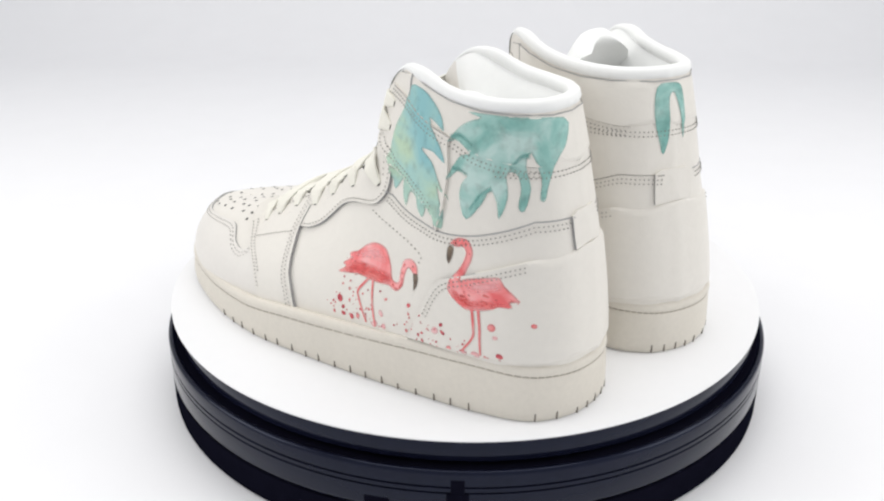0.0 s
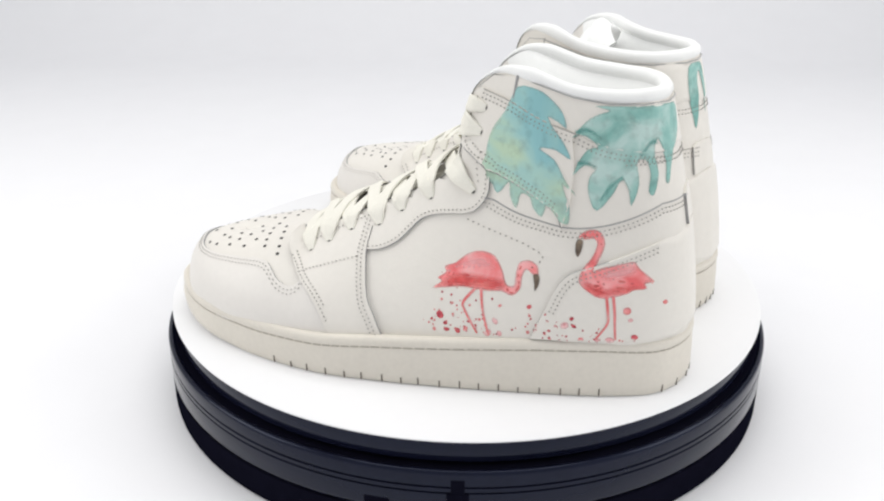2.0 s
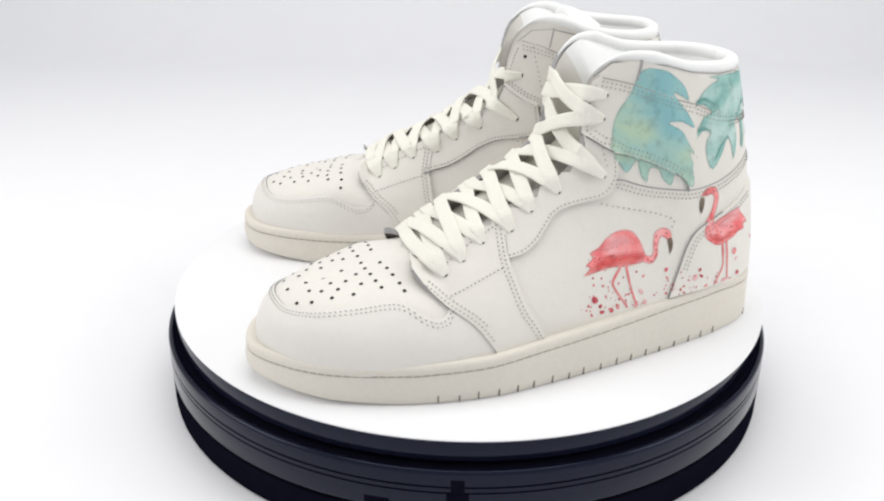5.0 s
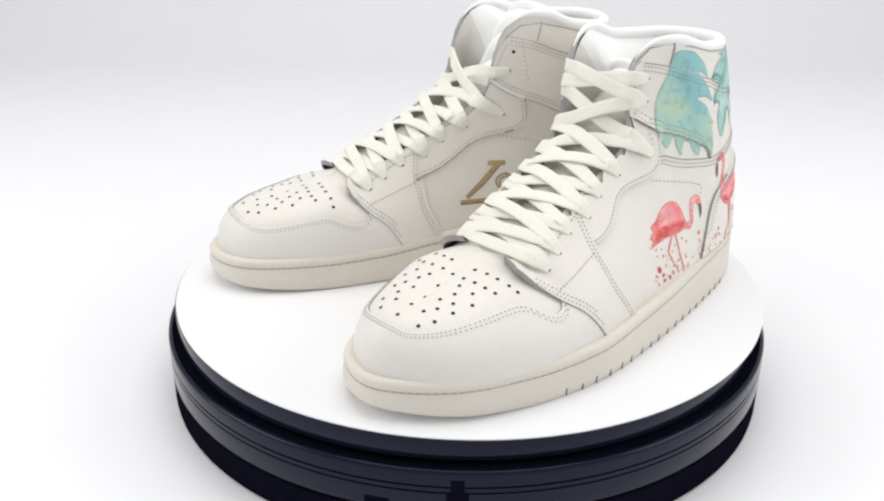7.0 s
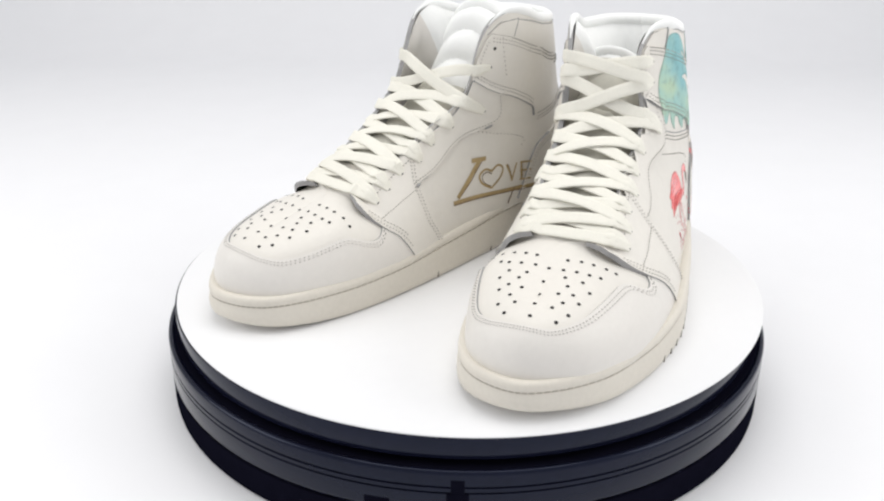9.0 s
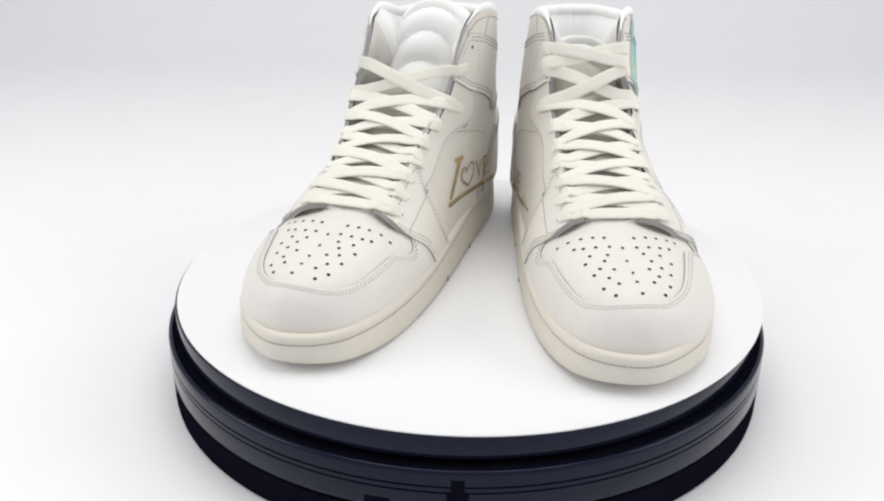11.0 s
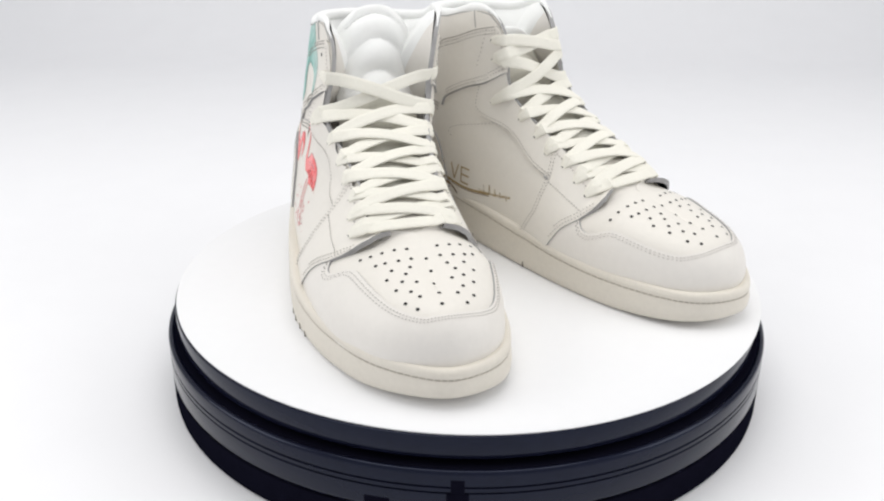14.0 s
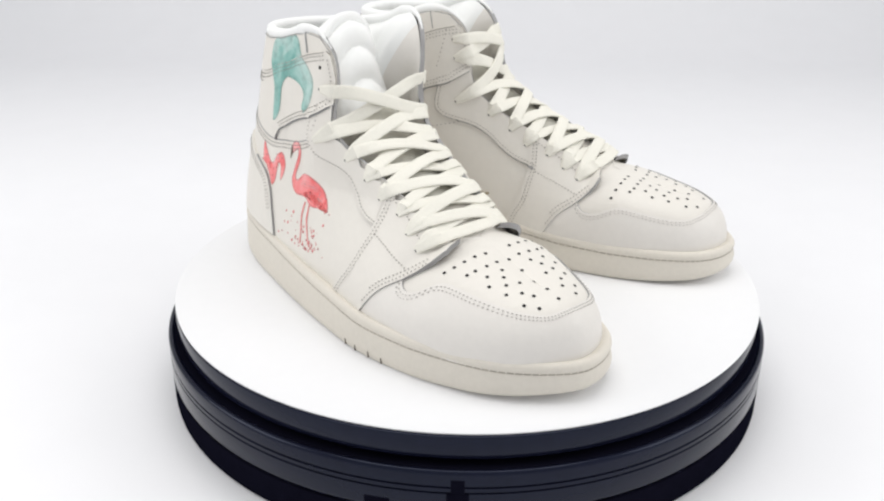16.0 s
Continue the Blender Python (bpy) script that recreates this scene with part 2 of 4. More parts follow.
def body_grid(rows=48, per=8):
    """The upper as a grid of points (columns from the outer toe round the heel to the inner toe), in metres."""
    ghost = (306.5, -31, 7.5, 22, 272, -11, -11, 54.3, 1)
    st = spline([ghost, *STATIONS], per)[per:]
    place = np.arange(len(st)) / per
    # the toe box is boxier on its inner side
    square_out = np.interp(place, [0, 3, 6], [2.7, 2.15, 2.0])
    square_in = np.interp(place, [0, 2, 4, 6], [2.7, 2.6, 3.0, 2.4])
    outer = [(s[0], s[1], s[3], s[4], s[5], s[7], s[8], e) for s, e in zip(st, square_out)]
    back = np.interp(place, range(21), INNER_BACK)
    inner = [(s[0], s[2], s[3], s[4] - d, s[6], s[7], s[8], e) for s, d, e in zip(st, back, square_in)]
    cols = outer + inner[::-1][1:]
    grid = []
    for bx, by, bz, tx, ty, tz, k, e in cols:
        col = []
        bz -= 4
        for r in range(rows + 1):
            v = r / rows
            hor = (1 - k) * v ** 1.5 + k * (1 - max(math.cos(v * math.pi / 2), 0) ** (2 / e))
            ver = (1 - k) * v + k * math.sin(v * math.pi / 2) ** (2 / e)
            col.append((bx + (tx - bx) * hor, by + (ty - by) * hor, bz + (tz - bz) * ver))
        grid.append(col)
    return np.array(grid) / 1000


SOLE_LINE = [(-7, 0), (-3, 21), (12, 39.5), (40, 49), (75, 54.5), (125, 60), (165, 62.5), (200, 62.5), (235, 55.5), (262, 46), (288, 33), (308, 14),
             (320, -8), (316, -30), (303, -46), (282, -55), (255, -60), (225, -61.5), (195, -60.5), (165, -58), (125, -53.5), (90, -49.5), (40, -44.5), (12, -35.5), (-3, -19)]


def sole_top(x):
    return float(np.interp(x, [-10, 15, 43, 77, 109, 141, 172, 203, 240, 315], [33, 33.5, 35, 34, 32, 30, 28, 25, 24, 24.5]))


def sole_rise(x):
    return 6.0 * max(0.0, (x - 235) / 78) ** 2


def sole_ring(points, inset):
    """The sole's line moved inwards."""
    nxt, prv = np.roll(points, -1, 0), np.roll(points, 1, 0)
    t = nxt - prv
    n = np.stack([t[:, 1], -t[:, 0]], 1) / np.linalg.norm(t, axis=1)[:, None]
    return points + n * inset


# ---- outlines on the shoe's side (x, z in mm), alike on both sides ----
MUD_FRONT = [(195, 23), (206, 39), (218, 48), (225.5, 54.5), (229, 57.5), (231, 60)]
VAMP_SEAM = [(178, 89), (177, 83), (179, 69), (178, 60), (175, 46), (170, 37), (164, 25)]
STAY_LOW = [(179, 68), (170, 70), (161, 75), (154, 82), (148, 88), (139, 92), (121, 96), (114, 101), (110, 109), (110, 122)]
STAY_LOW_IN = [(179, 67), (170, 69.5), (160, 73), (150, 79), (140, 86), (128, 91.5), (112, 95), (103, 98.5), (99, 105), (101, 120)]
STRAP_LOW = [(128, 131), (113, 122), (95, 116), (80, 109), (72, 104), (69, 97)]
COLLAR_LOW = [(110, 106), (95, 101), (80, 98.5), (64, 97), (48, 99), (32, 104), (20, 109)]
COUNTER = [(82, 34.3), (75, 51), (69, 65), (62, 73), (47, 79), (30, 86), (19, 90)]
COLLAR_LINE = [(117, 162), (100, 158), (82, 151), (66, 146), (51, 140), (33, 137), (21, 136)]
THROAT = [(231, 60), (227, 63.5), (219, 68), (200, 78.6), (180, 88.6), (160, 98.6), (142, 107.5), (131, 120), (128.5, 132), (127, 145), (122, 160)]
EYELETS = [(215, 63), (204, 69.5), (191, 77), (174, 82), (161, 91), (144, 100), (119, 108), (117, 139), (115, 152)]
# painted outlines
FLAMINGO_BENT = [(138, 55.5), (133, 59.5), (135.5, 61), (131, 64.5), (132, 67.5), (126, 70), (120, 75.2), (112, 78.2), (104, 76.6), (99, 69), (96.6, 62.6), (92.6, 62.4), (92, 69), (90.3, 75),
                 (85, 77), (80.6, 74.8), (79.4, 70), (82, 69), (86.2, 71.8), (88.2, 67.3), (88.8, 61), (93.2, 56.6), (99.6, 58.4), (110, 57.8), (121, 58.4), (129, 56.8)]
FLAMINGO_TALL = [(60, 92.5), (58.5, 95), (54.6, 97), (49, 96.2), (46, 89.7), (48.4, 80.6), (51, 75.6), (47.4, 77.4), (37, 80), (30.5, 81.2), (27, 77), (19, 69.5), (23.5, 68.5), (22.5, 65.5),
                 (29, 65.4), (32, 63.6), (38.3, 61.6), (46.2, 60.6), (53, 64), (58, 68.8), (57.2, 75.1), (52.6, 82.1), (50.3, 89.4), (52.2, 92.2), (55.8, 91.6)]
FLAMINGO_SOLE = [(88, 91.5), (89, 98.5), (94.0, 101.5), (98.8, 98.5), (98.8, 89.5), (95.2, 79.5), (97.6, 76.5), (103.7, 82), (117.0, 80), (129.2, 75), (137, 65), (127.9, 65), (118.2, 64), (109.8, 68), (98.8, 67.5), (92, 73.5), (92, 81.5), (95.2, 90.5), (95.2, 95.5)]
FLAMINGO_BACK = [(53, 93), (61, 86), (68, 81), (73, 88), (78, 90), (83, 83), (82, 75), (79, 71), (78, 80), (75, 82), (74, 71), (70, 66), (65, 73), (59, 78), (54, 80)]
LEAF_FRONT = [(97, 166), (86, 166), (79, 162), (73, 156), (70, 148), (75, 151), (80, 153), (76, 147), (71, 141), (67, 133), (75, 137), (83, 137), (75, 132), (70, 124),
              (63, 114), (70, 120), (66, 109), (66, 99), (72, 102), (78, 108), (80, 101), (85, 105), (87, 110), (92, 111), (94, 103), (98, 109), (99, 116), (105, 109),
              (110, 116), (113, 128), (110, 142), (103, 153)]
LEAF_REAR = [(67, 144), (61, 152), (55, 156), (50, 158), (57, 160), (42, 160), (19, 158), (16, 147), (16, 139), (17, 128), (17, 120), (19, 121), (20, 131), (25, 143),
             (26, 137), (23, 126), (24, 115), (27, 117), (27, 126), (30, 133), (34, 132), (32, 121), (35, 110), (37, 118), (41, 124), (44, 117), (52, 107), (57, 116),
             (57, 124), (54, 129), (60, 130), (65, 125), (63, 132), (59, 138), (54, 140), (61, 145)]
LEAF_HANGING = [(60, 163), (72, 166), (84, 168), (91, 166), (94, 157), (103, 150), (110, 142), (109, 129.5), (103, 122), (99, 125), (100, 133), (93, 139), (80, 140.6), (74, 133),
                (73.5, 118), (68, 110), (63, 114), (62, 129), (56, 147)]
# punched holes of one half of the toe box: x, distance from the middle line
PUNCHED = [(235, 36.4), (236, 30.0), (237, 23.4), (238, 16.3), (239, 9.3), (246, 29.0), (247, 23.3), (248, 15.9), (248, 8.2), (255, 11.0), (255, 20.9), (261, 14.2),
           (261, 25.5), (267, 18.0), (269, 10.1), (272, 22.5), (276, 14.4), (282, 10.3), (283, 19.1), (290, 13.8)]


def run(points, per=5):
    return spline(points, per)


def inside(pts, poly):
    x, y = pts[:, 0], pts[:, 1]
    hit = np.zeros(len(pts), bool)
    px, py = poly[:, 0], poly[:, 1]
    qx, qy = np.roll(px, -1), np.roll(py, -1)
    for ax, ay, bx, by in zip(px, py, qx, qy):
        cross = ((ay > y) != (by > y)) & (x < (bx - ax) * (y - ay) / (by - ay + 1e-12) + ax)
        hit ^= cross
    return hit


def edge_distance(pts, poly):
    a, b = poly, np.roll(poly, -1, 0)
    d = b - a
    best = np.full(len(pts), 1e9)
    for (ax, ay), (dx, dy) in zip(a, d):
        t = np.clip(((pts[:, 0] - ax) * dx + (pts[:, 1] - ay) * dy) / (dx * dx + dy * dy + 1e-12), 0, 1)
        best = np.minimum(best, np.hypot(pts[:, 0] - ax - t * dx, pts[:, 1] - ay - t * dy))
    return best


def filled(poly, step):
    """Triangles over a flat outline, with points inside at the given step."""
    poly = np.array(poly, float)
    keep = np.hypot(*(poly - np.roll(poly, 1, 0)).T) > 0.05
    poly = poly[keep]
    lo, hi = poly.min(0), poly.max(0)
    gx, gy = np.meshgrid(np.arange(lo[0], hi[0], step), np.arange(lo[1], hi[1], step))
    gx = gx + (np.arange(gx.shape[0]) % 2)[:, None] * step * 0.5
    pts = np.stack([gx.ravel(), gy.ravel()], 1)
    pts = pts[inside(pts, poly)]
    if len(pts):
        pts = pts[edge_distance(pts, poly) > step * 0.45]
    every = [Vector(p) for p in poly] + [Vector(p) for p in pts]
    v, e, f, _, _, _ = delaunay_2d_cdt(every, [], [list(range(len(poly)))], 1, 1e-4)
    v = np.array([(p.x, p.y) for p in v])
    once = {}
    for face in f:
        for i in range(len(face)):
            once.setdefault(frozenset((face[i], face[(i + 1) % len(face)])), []).append((face[i], face[(i + 1) % len(face)]))
    rim = [k[0] for k in once.values() if len(k) == 1]
    return v, [tuple(x) for x in f], rim, poly


class Skin:
    """The shoe's outer surface, on which panels, seams and paint are laid."""

    def __init__(self, verts, faces):
        self.verts, self.faces = [Vector(v) for v in verts], [tuple(f) for f in faces]
        self.tree = BVHTree.FromPolygons(self.verts, self.faces)

    def cover(self, verts, faces):
        k = len(self.verts)
        self.verts += [Vector(v) for v in verts]
        self.faces += [tuple(i + k for i in f) for f in faces]

    def renew(self):
        self.tree = BVHTree.FromPolygons(self.verts, self.faces)

    def cast(self, way, a, b):
        """way: outer, inner (x, z from that side), top (x, y from above), ring (degrees from the heel, z). All in mm."""
        a, b = a, b
        if way == "outer":
            o, d = Vector((a, 150, b)), Vector((0, -1, 0))
        elif way == "inner":
            o, d = Vector((a, -150, b)), Vector((0, 1, 0))
        elif way == "top":
            o, d = Vector((a, b, 250)), Vector((0, 0, -1))
        else:
            t = radians(a)
            d = Vector((math.cos(t), -math.sin(t), 0))
            o = Vector((60, 0, b)) - d * 150
        p, nrm, _, dist = self.tree.ray_cast(o / 1000, d)
        if p is not None and ((way == "outer" and p.y < -.014) or (way == "inner" and p.y > -.006) or (way == "ring" and dist > .150)):
            p = None
        if p is None:
            p, nrm, _, _ = self.tree.find_nearest((o + d * (115 if way != "ring" else 110)) / 1000)
        if nrm.dot(d) > 0:
            nrm = -nrm
        return p, nrm, d


def set_back(points, way):
    """On the inner side the outlines lie further back."""
    if way == "outer":
        return np.array(points, float)
    return np.array([(x - (3 + min(max((z - 25) / 30, 0), 1)) * min(max((x - 15) / 30, 0), 1), z) for x, z in points])


def turned(skin, points, sign=1):
    """Side outline (x, z) as ring angles: degrees round the ankle's axis."""
    way = "outer" if sign > 0 else "inner"
    out = []
    for x, z in set_back(points, way):
        p, _, _ = skin.cast(way, x, z)
        out.append((math.degrees(math.atan2(p.y * 1000, 60 - p.x * 1000)), z))
    return out


def offset_run(points, d):
    """A run of points moved to its left by d."""
    p = np.array(points, float)
    t = np.gradient(p, axis=0)
    n = np.stack([-t[:, 1], t[:, 0]], 1) / (np.linalg.norm(t, axis=1)[:, None] + 1e-9)
    return p + n * d


def build_shoe(name, side, label):
    """side 1: left shoe, -1: right shoe (mirrored). Own space: x to the toe, z up, heel at the origin."""
    shoe = new(name)
    tagged(shoe, label, "sneaker", "pair of shoes")
    rnd = random.Random(5 + side)

    def put(part_name, verts, faces, mat, parent=None, lab="", **kw):
        if side < 0:
            verts = [(x, -y, z) for x, y, z in verts]
            faces = [tuple(reversed(f)) for f in faces]
        return mesh_part(part_name, verts, faces, mat, parent or shoe, lab, **kw)

    # -- sole --
    line = spline(SOLE_LINE, 6, closed=True)
    prof = [(9, 0, 0), (4, 0, 0), (1.3, 0, .6), (.4, 0, 2.4), (0, 0, 6), (.3, .45, 0), (1.0, 1, -7.3), (1.1, 1, -6.6), (1.8, 1, -6.3), (1.8, 1, -5.8), (1.1, 1, -5.5),
            (.7, 1, -4), (1.0, 1, -2.0), (1.9, 1, -.7), (3.2, 1, 0), (6, 1, -.6), (12, 1, -3)]
    n = len(line)
    v, f = [], []
    for o, top, dz in prof:
        ring = sole_ring(line, o)
        for x, y in ring:
            v.append((x / 1000, y / 1000, ((1 - top) * sole_rise(x) + top * sole_top(x) + dz) / 1000))
    for k in range(len(prof) - 1):
        for i in range(n):
            j = (i + 1) % n
            f.append((k * n + i, (k + 1) * n + i, (k + 1) * n + j, k * n + j))
    f.append(tuple(range(n)))
    f.append(tuple(range((len(prof) - 1) * n, len(prof) * n))[::-1])
    sole = put("sole", v, f, RUBBER, lab="cream rubber cup sole with a stitched groove")
    # thread lying in the sole's groove
    ring = sole_ring(spline(SOLE_LINE, 24, closed=True), 1.45)
    v, f = [], []
    for i in range(0, len(ring) - 1):
        if i % 4 == 3:
            continue
        a, c = ring[i], ring[i + 1]
        za, zc = sole_top(a[0]) - 6.05, sole_top(c[0]) - 6.05
        k = len(v)
        t = (c - a) / np.linalg.norm(c - a)
        w = np.array([-t[1], t[0]]) * .25
        for q, z in ((a, za), (c, zc)):
            for s1, s2 in ((-1, -1), (1, -1), (1, 1), (-1, 1)):
                v.append(((q[0] + w[0] * s1) / 1000, (q[1] + w[1] * s1) / 1000, (z + .32 * s2) / 1000))
        f += [(k, k + 1, k + 5, k + 4), (k + 1, k + 2, k + 6, k + 5), (k + 2, k + 3, k + 7, k + 6), (k + 3, k, k + 4, k + 7)]
    put("sidewall_thread", v, f, RUBBER_LINE, sole, "brown thread in the sole's groove")
    # short dark cuts along the bottom edge
    cut = None
    fine = spline(SOLE_LINE, 24, closed=True)
    for sgn, first, last, step in ((1, 42 if side > 0 else 188, 231, 11.1), (-1, 110, 215, 60), (0, -1, 1, 0)):
        if sgn == 0:
            xs = [(-16, 0), (-8, 0), (0, 0), (8, 0), (16, 0), (28, 0), (37, 0)]
        else:
            xs = [(x, sgn) for x in np.arange(first, last, step)]
        for x, s0 in xs:
            if s0 == 0:
                part_of = fine[fine[:, 0] < 26]
                q = part_of[np.abs(part_of[:, 1] - x).argmin()]
            else:
                part_of = fine[fine[:, 1] * s0 > 0]
                q = part_of[np.abs(part_of[:, 0] - x).argmin()]
            i = int(np.hypot(*(fine - q).T).argmin())
            t = fine[(i + 1) % len(fine)] - fine[i - 1]
            ang = math.atan2(t[1], t[0])
            if cut is None:
                w, h = .00036, .0058
                out_, in_ = side * .00012, side * -.0016
                bx = [(sx * w, yy, z) for z in (0.0012, h) for sx, yy in ((-1, min(in_, out_)), (1, min(in_, out_)), (1, max(in_, out_)), (-1, max(in_, out_)))]
                cut = mesh_part("sole_cut", bx, [(0, 3, 2, 1), (4, 5, 6, 7), (0, 1, 5, 4), (1, 2, 6, 5), (2, 3, 7, 6), (3, 0, 4, 7)], CUT, sole, smooth=False)
                ob = cut
            else:
                ob = new("sole_cut", cut.data)
                ob.parent = sole
            ob.matrix_basis = Matrix.LocRotScale((q[0] / 1000, side * q[1] / 1000, sole_rise(q[0]) / 1000), Euler((0, 0, side * ang)), (1, 1, 0.75 + 0.35 * rnd.random()))

    # -- upper --
    g = body_grid()

    def spread(x, y, z):
        """The right shoe's ankle gapes wider than the left one's, most of all on its inner side."""
        if side > 0:
            return np.asarray(0.0 * x)
        fore = np.clip((x - .01) / .07, 0, 1)
        away = np.clip((y + .009) / .022, -1, 1)
        lean = -.0042 * np.clip((z - .03) / .07, 0, 1) * np.clip((.16 - x) / .06, 0, 1)
        out = .0120 * np.clip((z - .08) / .03, 0, 1) * np.clip((x - .08) / .035, 0, 1)
        inw = .0135 * np.clip((z - .09) / .08, 0, 1)
        return lean + fore * np.where(away > 0, away * out, away * inw)

    g[:, :, 1] += spread(g[:, :, 0], g[:, :, 1], g[:, :, 2])
    if side < 0:
        inner_part = np.clip((-g[:, :, 1] - .018) / .012, 0, 1) * np.clip((g[:, :, 0] - .03) / .05, 0, 1) * np.clip((.2 - g[:, :, 0]) / .04, 0, 1)
        g[:, :, 2] += .004 * inner_part * np.clip((g[:, :, 2] - .07) / .03, 0, 1)
    nc, nr = g.shape[:2]
    v = [tuple(p) for p in g.reshape(-1, 3)]
    f = [(c * nr + r, c * nr + r + 1, (c + 1) * nr + r + 1, (c + 1) * nr + r) for c in range(nc - 1) for r in range(nr - 1)]
    skin = Skin(v, f)
    # the upper's normals, pointing out
    du, dv = np.gradient(g, axis=0), np.gradient(g, axis=1)
    nrm = np.cross(dv, du)
    nrm /= np.linalg.norm(nrm, axis=2)[:, :, None] + 1e-12
    mid = nrm[nc // 2, nr // 2]
    if mid[0] > 0:
        nrm = -nrm
    put("upper", v, f, LEATHER)
    per = 8

    # toe cap: a second layer round the toe with a lobe on each side
    lobe_out = spline([(0, .60), (.4, .58), (.8, .54), (1.2, .53), (2, .534), (2.8, .548), (3.6, .55), (4.0, .53), (4.25, .475), (4.5, .405), (4.8, .37), (5.08, .39),
                       (5.3, .46), (5.42, .52), (5.6, .56), (6.6, .58)], 6)
    lobe_in = spline([(0, .60), (.4, .585), (.8, .55), (1.2, .50), (1.6, .455), (2.0, .41), (2.4, .388), (2.8, .386), (3.6, .395), (4.0, .385), (4.25, .35), (4.5, .305), (4.8, .28),
                      (5.08, .30), (5.3, .37), (5.42, .43), (5.6, .49), (6.6, .52)], 6)

    def cap_edge(c):
        """How far up the body the toe cap reaches, by station (below 0: inner side)."""
        line_ = lobe_out if c >= 0 else lobe_in
        return float(np.interp(abs(c), line_[:, 0], line_[:, 1]))

    cols = np.linspace(-6.6, 6.6, 240)

    def on_body(station, v_, lift):
        c = station * per if station >= 0 else (nc - 1) + station * per
        c = min(max(c, 0), nc - 1)
        r = v_ * (nr - 1)
        c0, r0 = min(int(c), nc - 2), min(int(r), nr - 2)
        fc, fr = c - c0, r - r0
        q = lambda arr: (arr[c0, r0] * (1 - fc) * (1 - fr) + arr[c0 + 1, r0] * fc * (1 - fr) + arr[c0, r0 + 1] * (1 - fc) * fr + arr[c0 + 1, r0 + 1] * fc * fr)
        nn = q(nrm)
        return q(g) + nn / (np.linalg.norm(nn) + 1e-9) * lift

    rows = 22
    v, f, slot = [], [], []
    for c in cols:
        edge = cap_edge(c)
        for r in range(rows):
            v_ = edge * r / (rows - 1)
            v.append(on_body(c, v_, .0013 if r < rows - 1 else .0011))
        v.append(on_body(c, edge + .004, -.0004))
    w = rows + 1
    for i in range(len(cols) - 1):
        for r in range(rows):
            f.append((i * w + r, (i + 1) * w + r, (i + 1) * w + r + 1, i * w + r + 1))
            slot.append(1 if r == rows - 1 else 0)
    v = [tuple(p) for p in v]
    skin.cover(v, f)
    put("toe_cap", v, f, CAP, lab="smooth white leather toe cap", mats=[CAP, RAW], slots=slot)

    def lay(part_name, way, outline, lift, mat, lab="", step=2.6, grown=None, dark=None, cover=True, parent=None):
        """A leather panel laid on the surface: outline in the way's own numbers (mm; ring: degrees and mm)."""
        k = 0.85 if way == "ring" else 1.0
        flat = [(a * k, b) for a, b in outline]
        v2, f2, rim, _ = filled(flat, step)
        up, low = [], []
        for a, b in v2:
            p, nn, d = skin.cast(way, a / k, b)
            extra = grown(a / k, b) if grown else 0.0
            up.append(p + nn * (lift + extra) / 1000)
            low.append(p + nn * (max(extra - .8, 0) - .35) / 1000)
        verts, faces, slot = list(up), list(f2), [0] * len(f2)
        first = {}
        for i, j in rim:
            for q in (i, j):
                if q not in first:
                    first[q] = len(verts)
                    verts.append(low[q])
            faces.append((j, i, first[i], first[j]))
            a, b = (v2[i] + v2[j]) / 2
            slot.append(1 if (dark is None or dark(a / k, b)) else 0)
        # turn faces outwards
        p0, p1, p2 = (up[i] for i in f2[0][:3])
        _, nn, _ = skin.cast(way, v2[f2[0][0]][0] / k, v2[f2[0][0]][1])
        if (p1 - p0).cross(p2 - p0).dot(nn) < 0:
            faces = [tuple(reversed(q)) for q in faces]
        verts = [tuple(q) for q in verts]
        if cover:
            skin.cover(verts, faces)
        return put(part_name, verts, faces, mat, parent, lab, mats=[mat, RAW], slots=slot)

    def lifted_lip(x, z):
        return 5.0 * math.exp(-((x - 231) / 7.5) ** 2 - ((z - 62) / 7.0) ** 2)

    for way in ("outer", "inner"):
        # lace stay, front half, with a lip that stands off the toe box
        throat = run(THROAT[:5])
        outline = set_back([*run(MUD_FRONT), *throat[1:], *run(VAMP_SEAM)[1:]], way)
        lay("front_lace_stay", way, outline, 2.3, LEATHER, grown=lifted_lip if way == "outer" else (lambda x, z: lifted_lip(x + 4, z)), dark=lambda x, z: x > 186 or z < 85)
        # lace stay, rear half
        rest = set_back([(118, 128), (127, 131), *run(THROAT[4:8])[::-1]], way)
        outline = [*run(STAY_LOW if way == "outer" else STAY_LOW_IN), *rest]
        lay("rear_lace_stay", way, outline, 1.8, LEATHER)
    skin.renew()
    sides = (("outer", 1), ("inner", -1))
    # heel counter and upper collar panel run round the heel in one piece
    low = [(82, 34.3), (60, 35.3), (40, 35.8), (20, 35), (6, 34.5)]
    top, top_in = turned(skin, run(COUNTER)), turned(skin, run(COUNTER), -1)
    bottom, bottom_in = turned(skin, low), turned(skin, low, -1)
    heel_top = [(8, 93.5), (0, 94), (-8, 93.5)]
    outline = [*top, *heel_top, *top_in[::-1], *bottom_in, (0, 34.5), *bottom[::-1]]
    lay("heel_counter", "ring", outline, 1.7, LEATHER, dark=lambda a, z: z > 34 and abs(a) > 70)
    lower, lower_in = turned(skin, run(COLLAR_LINE)), turned(skin, run(COLLAR_LINE), -1)
    edge = [(120, 161), (111, 169), (99, 170.7), (84, 168), (68, 163.5), (50, 161), (34, 160.5)]
    upper_line, upper_in = turned(skin, edge), turned(skin, edge, -1)
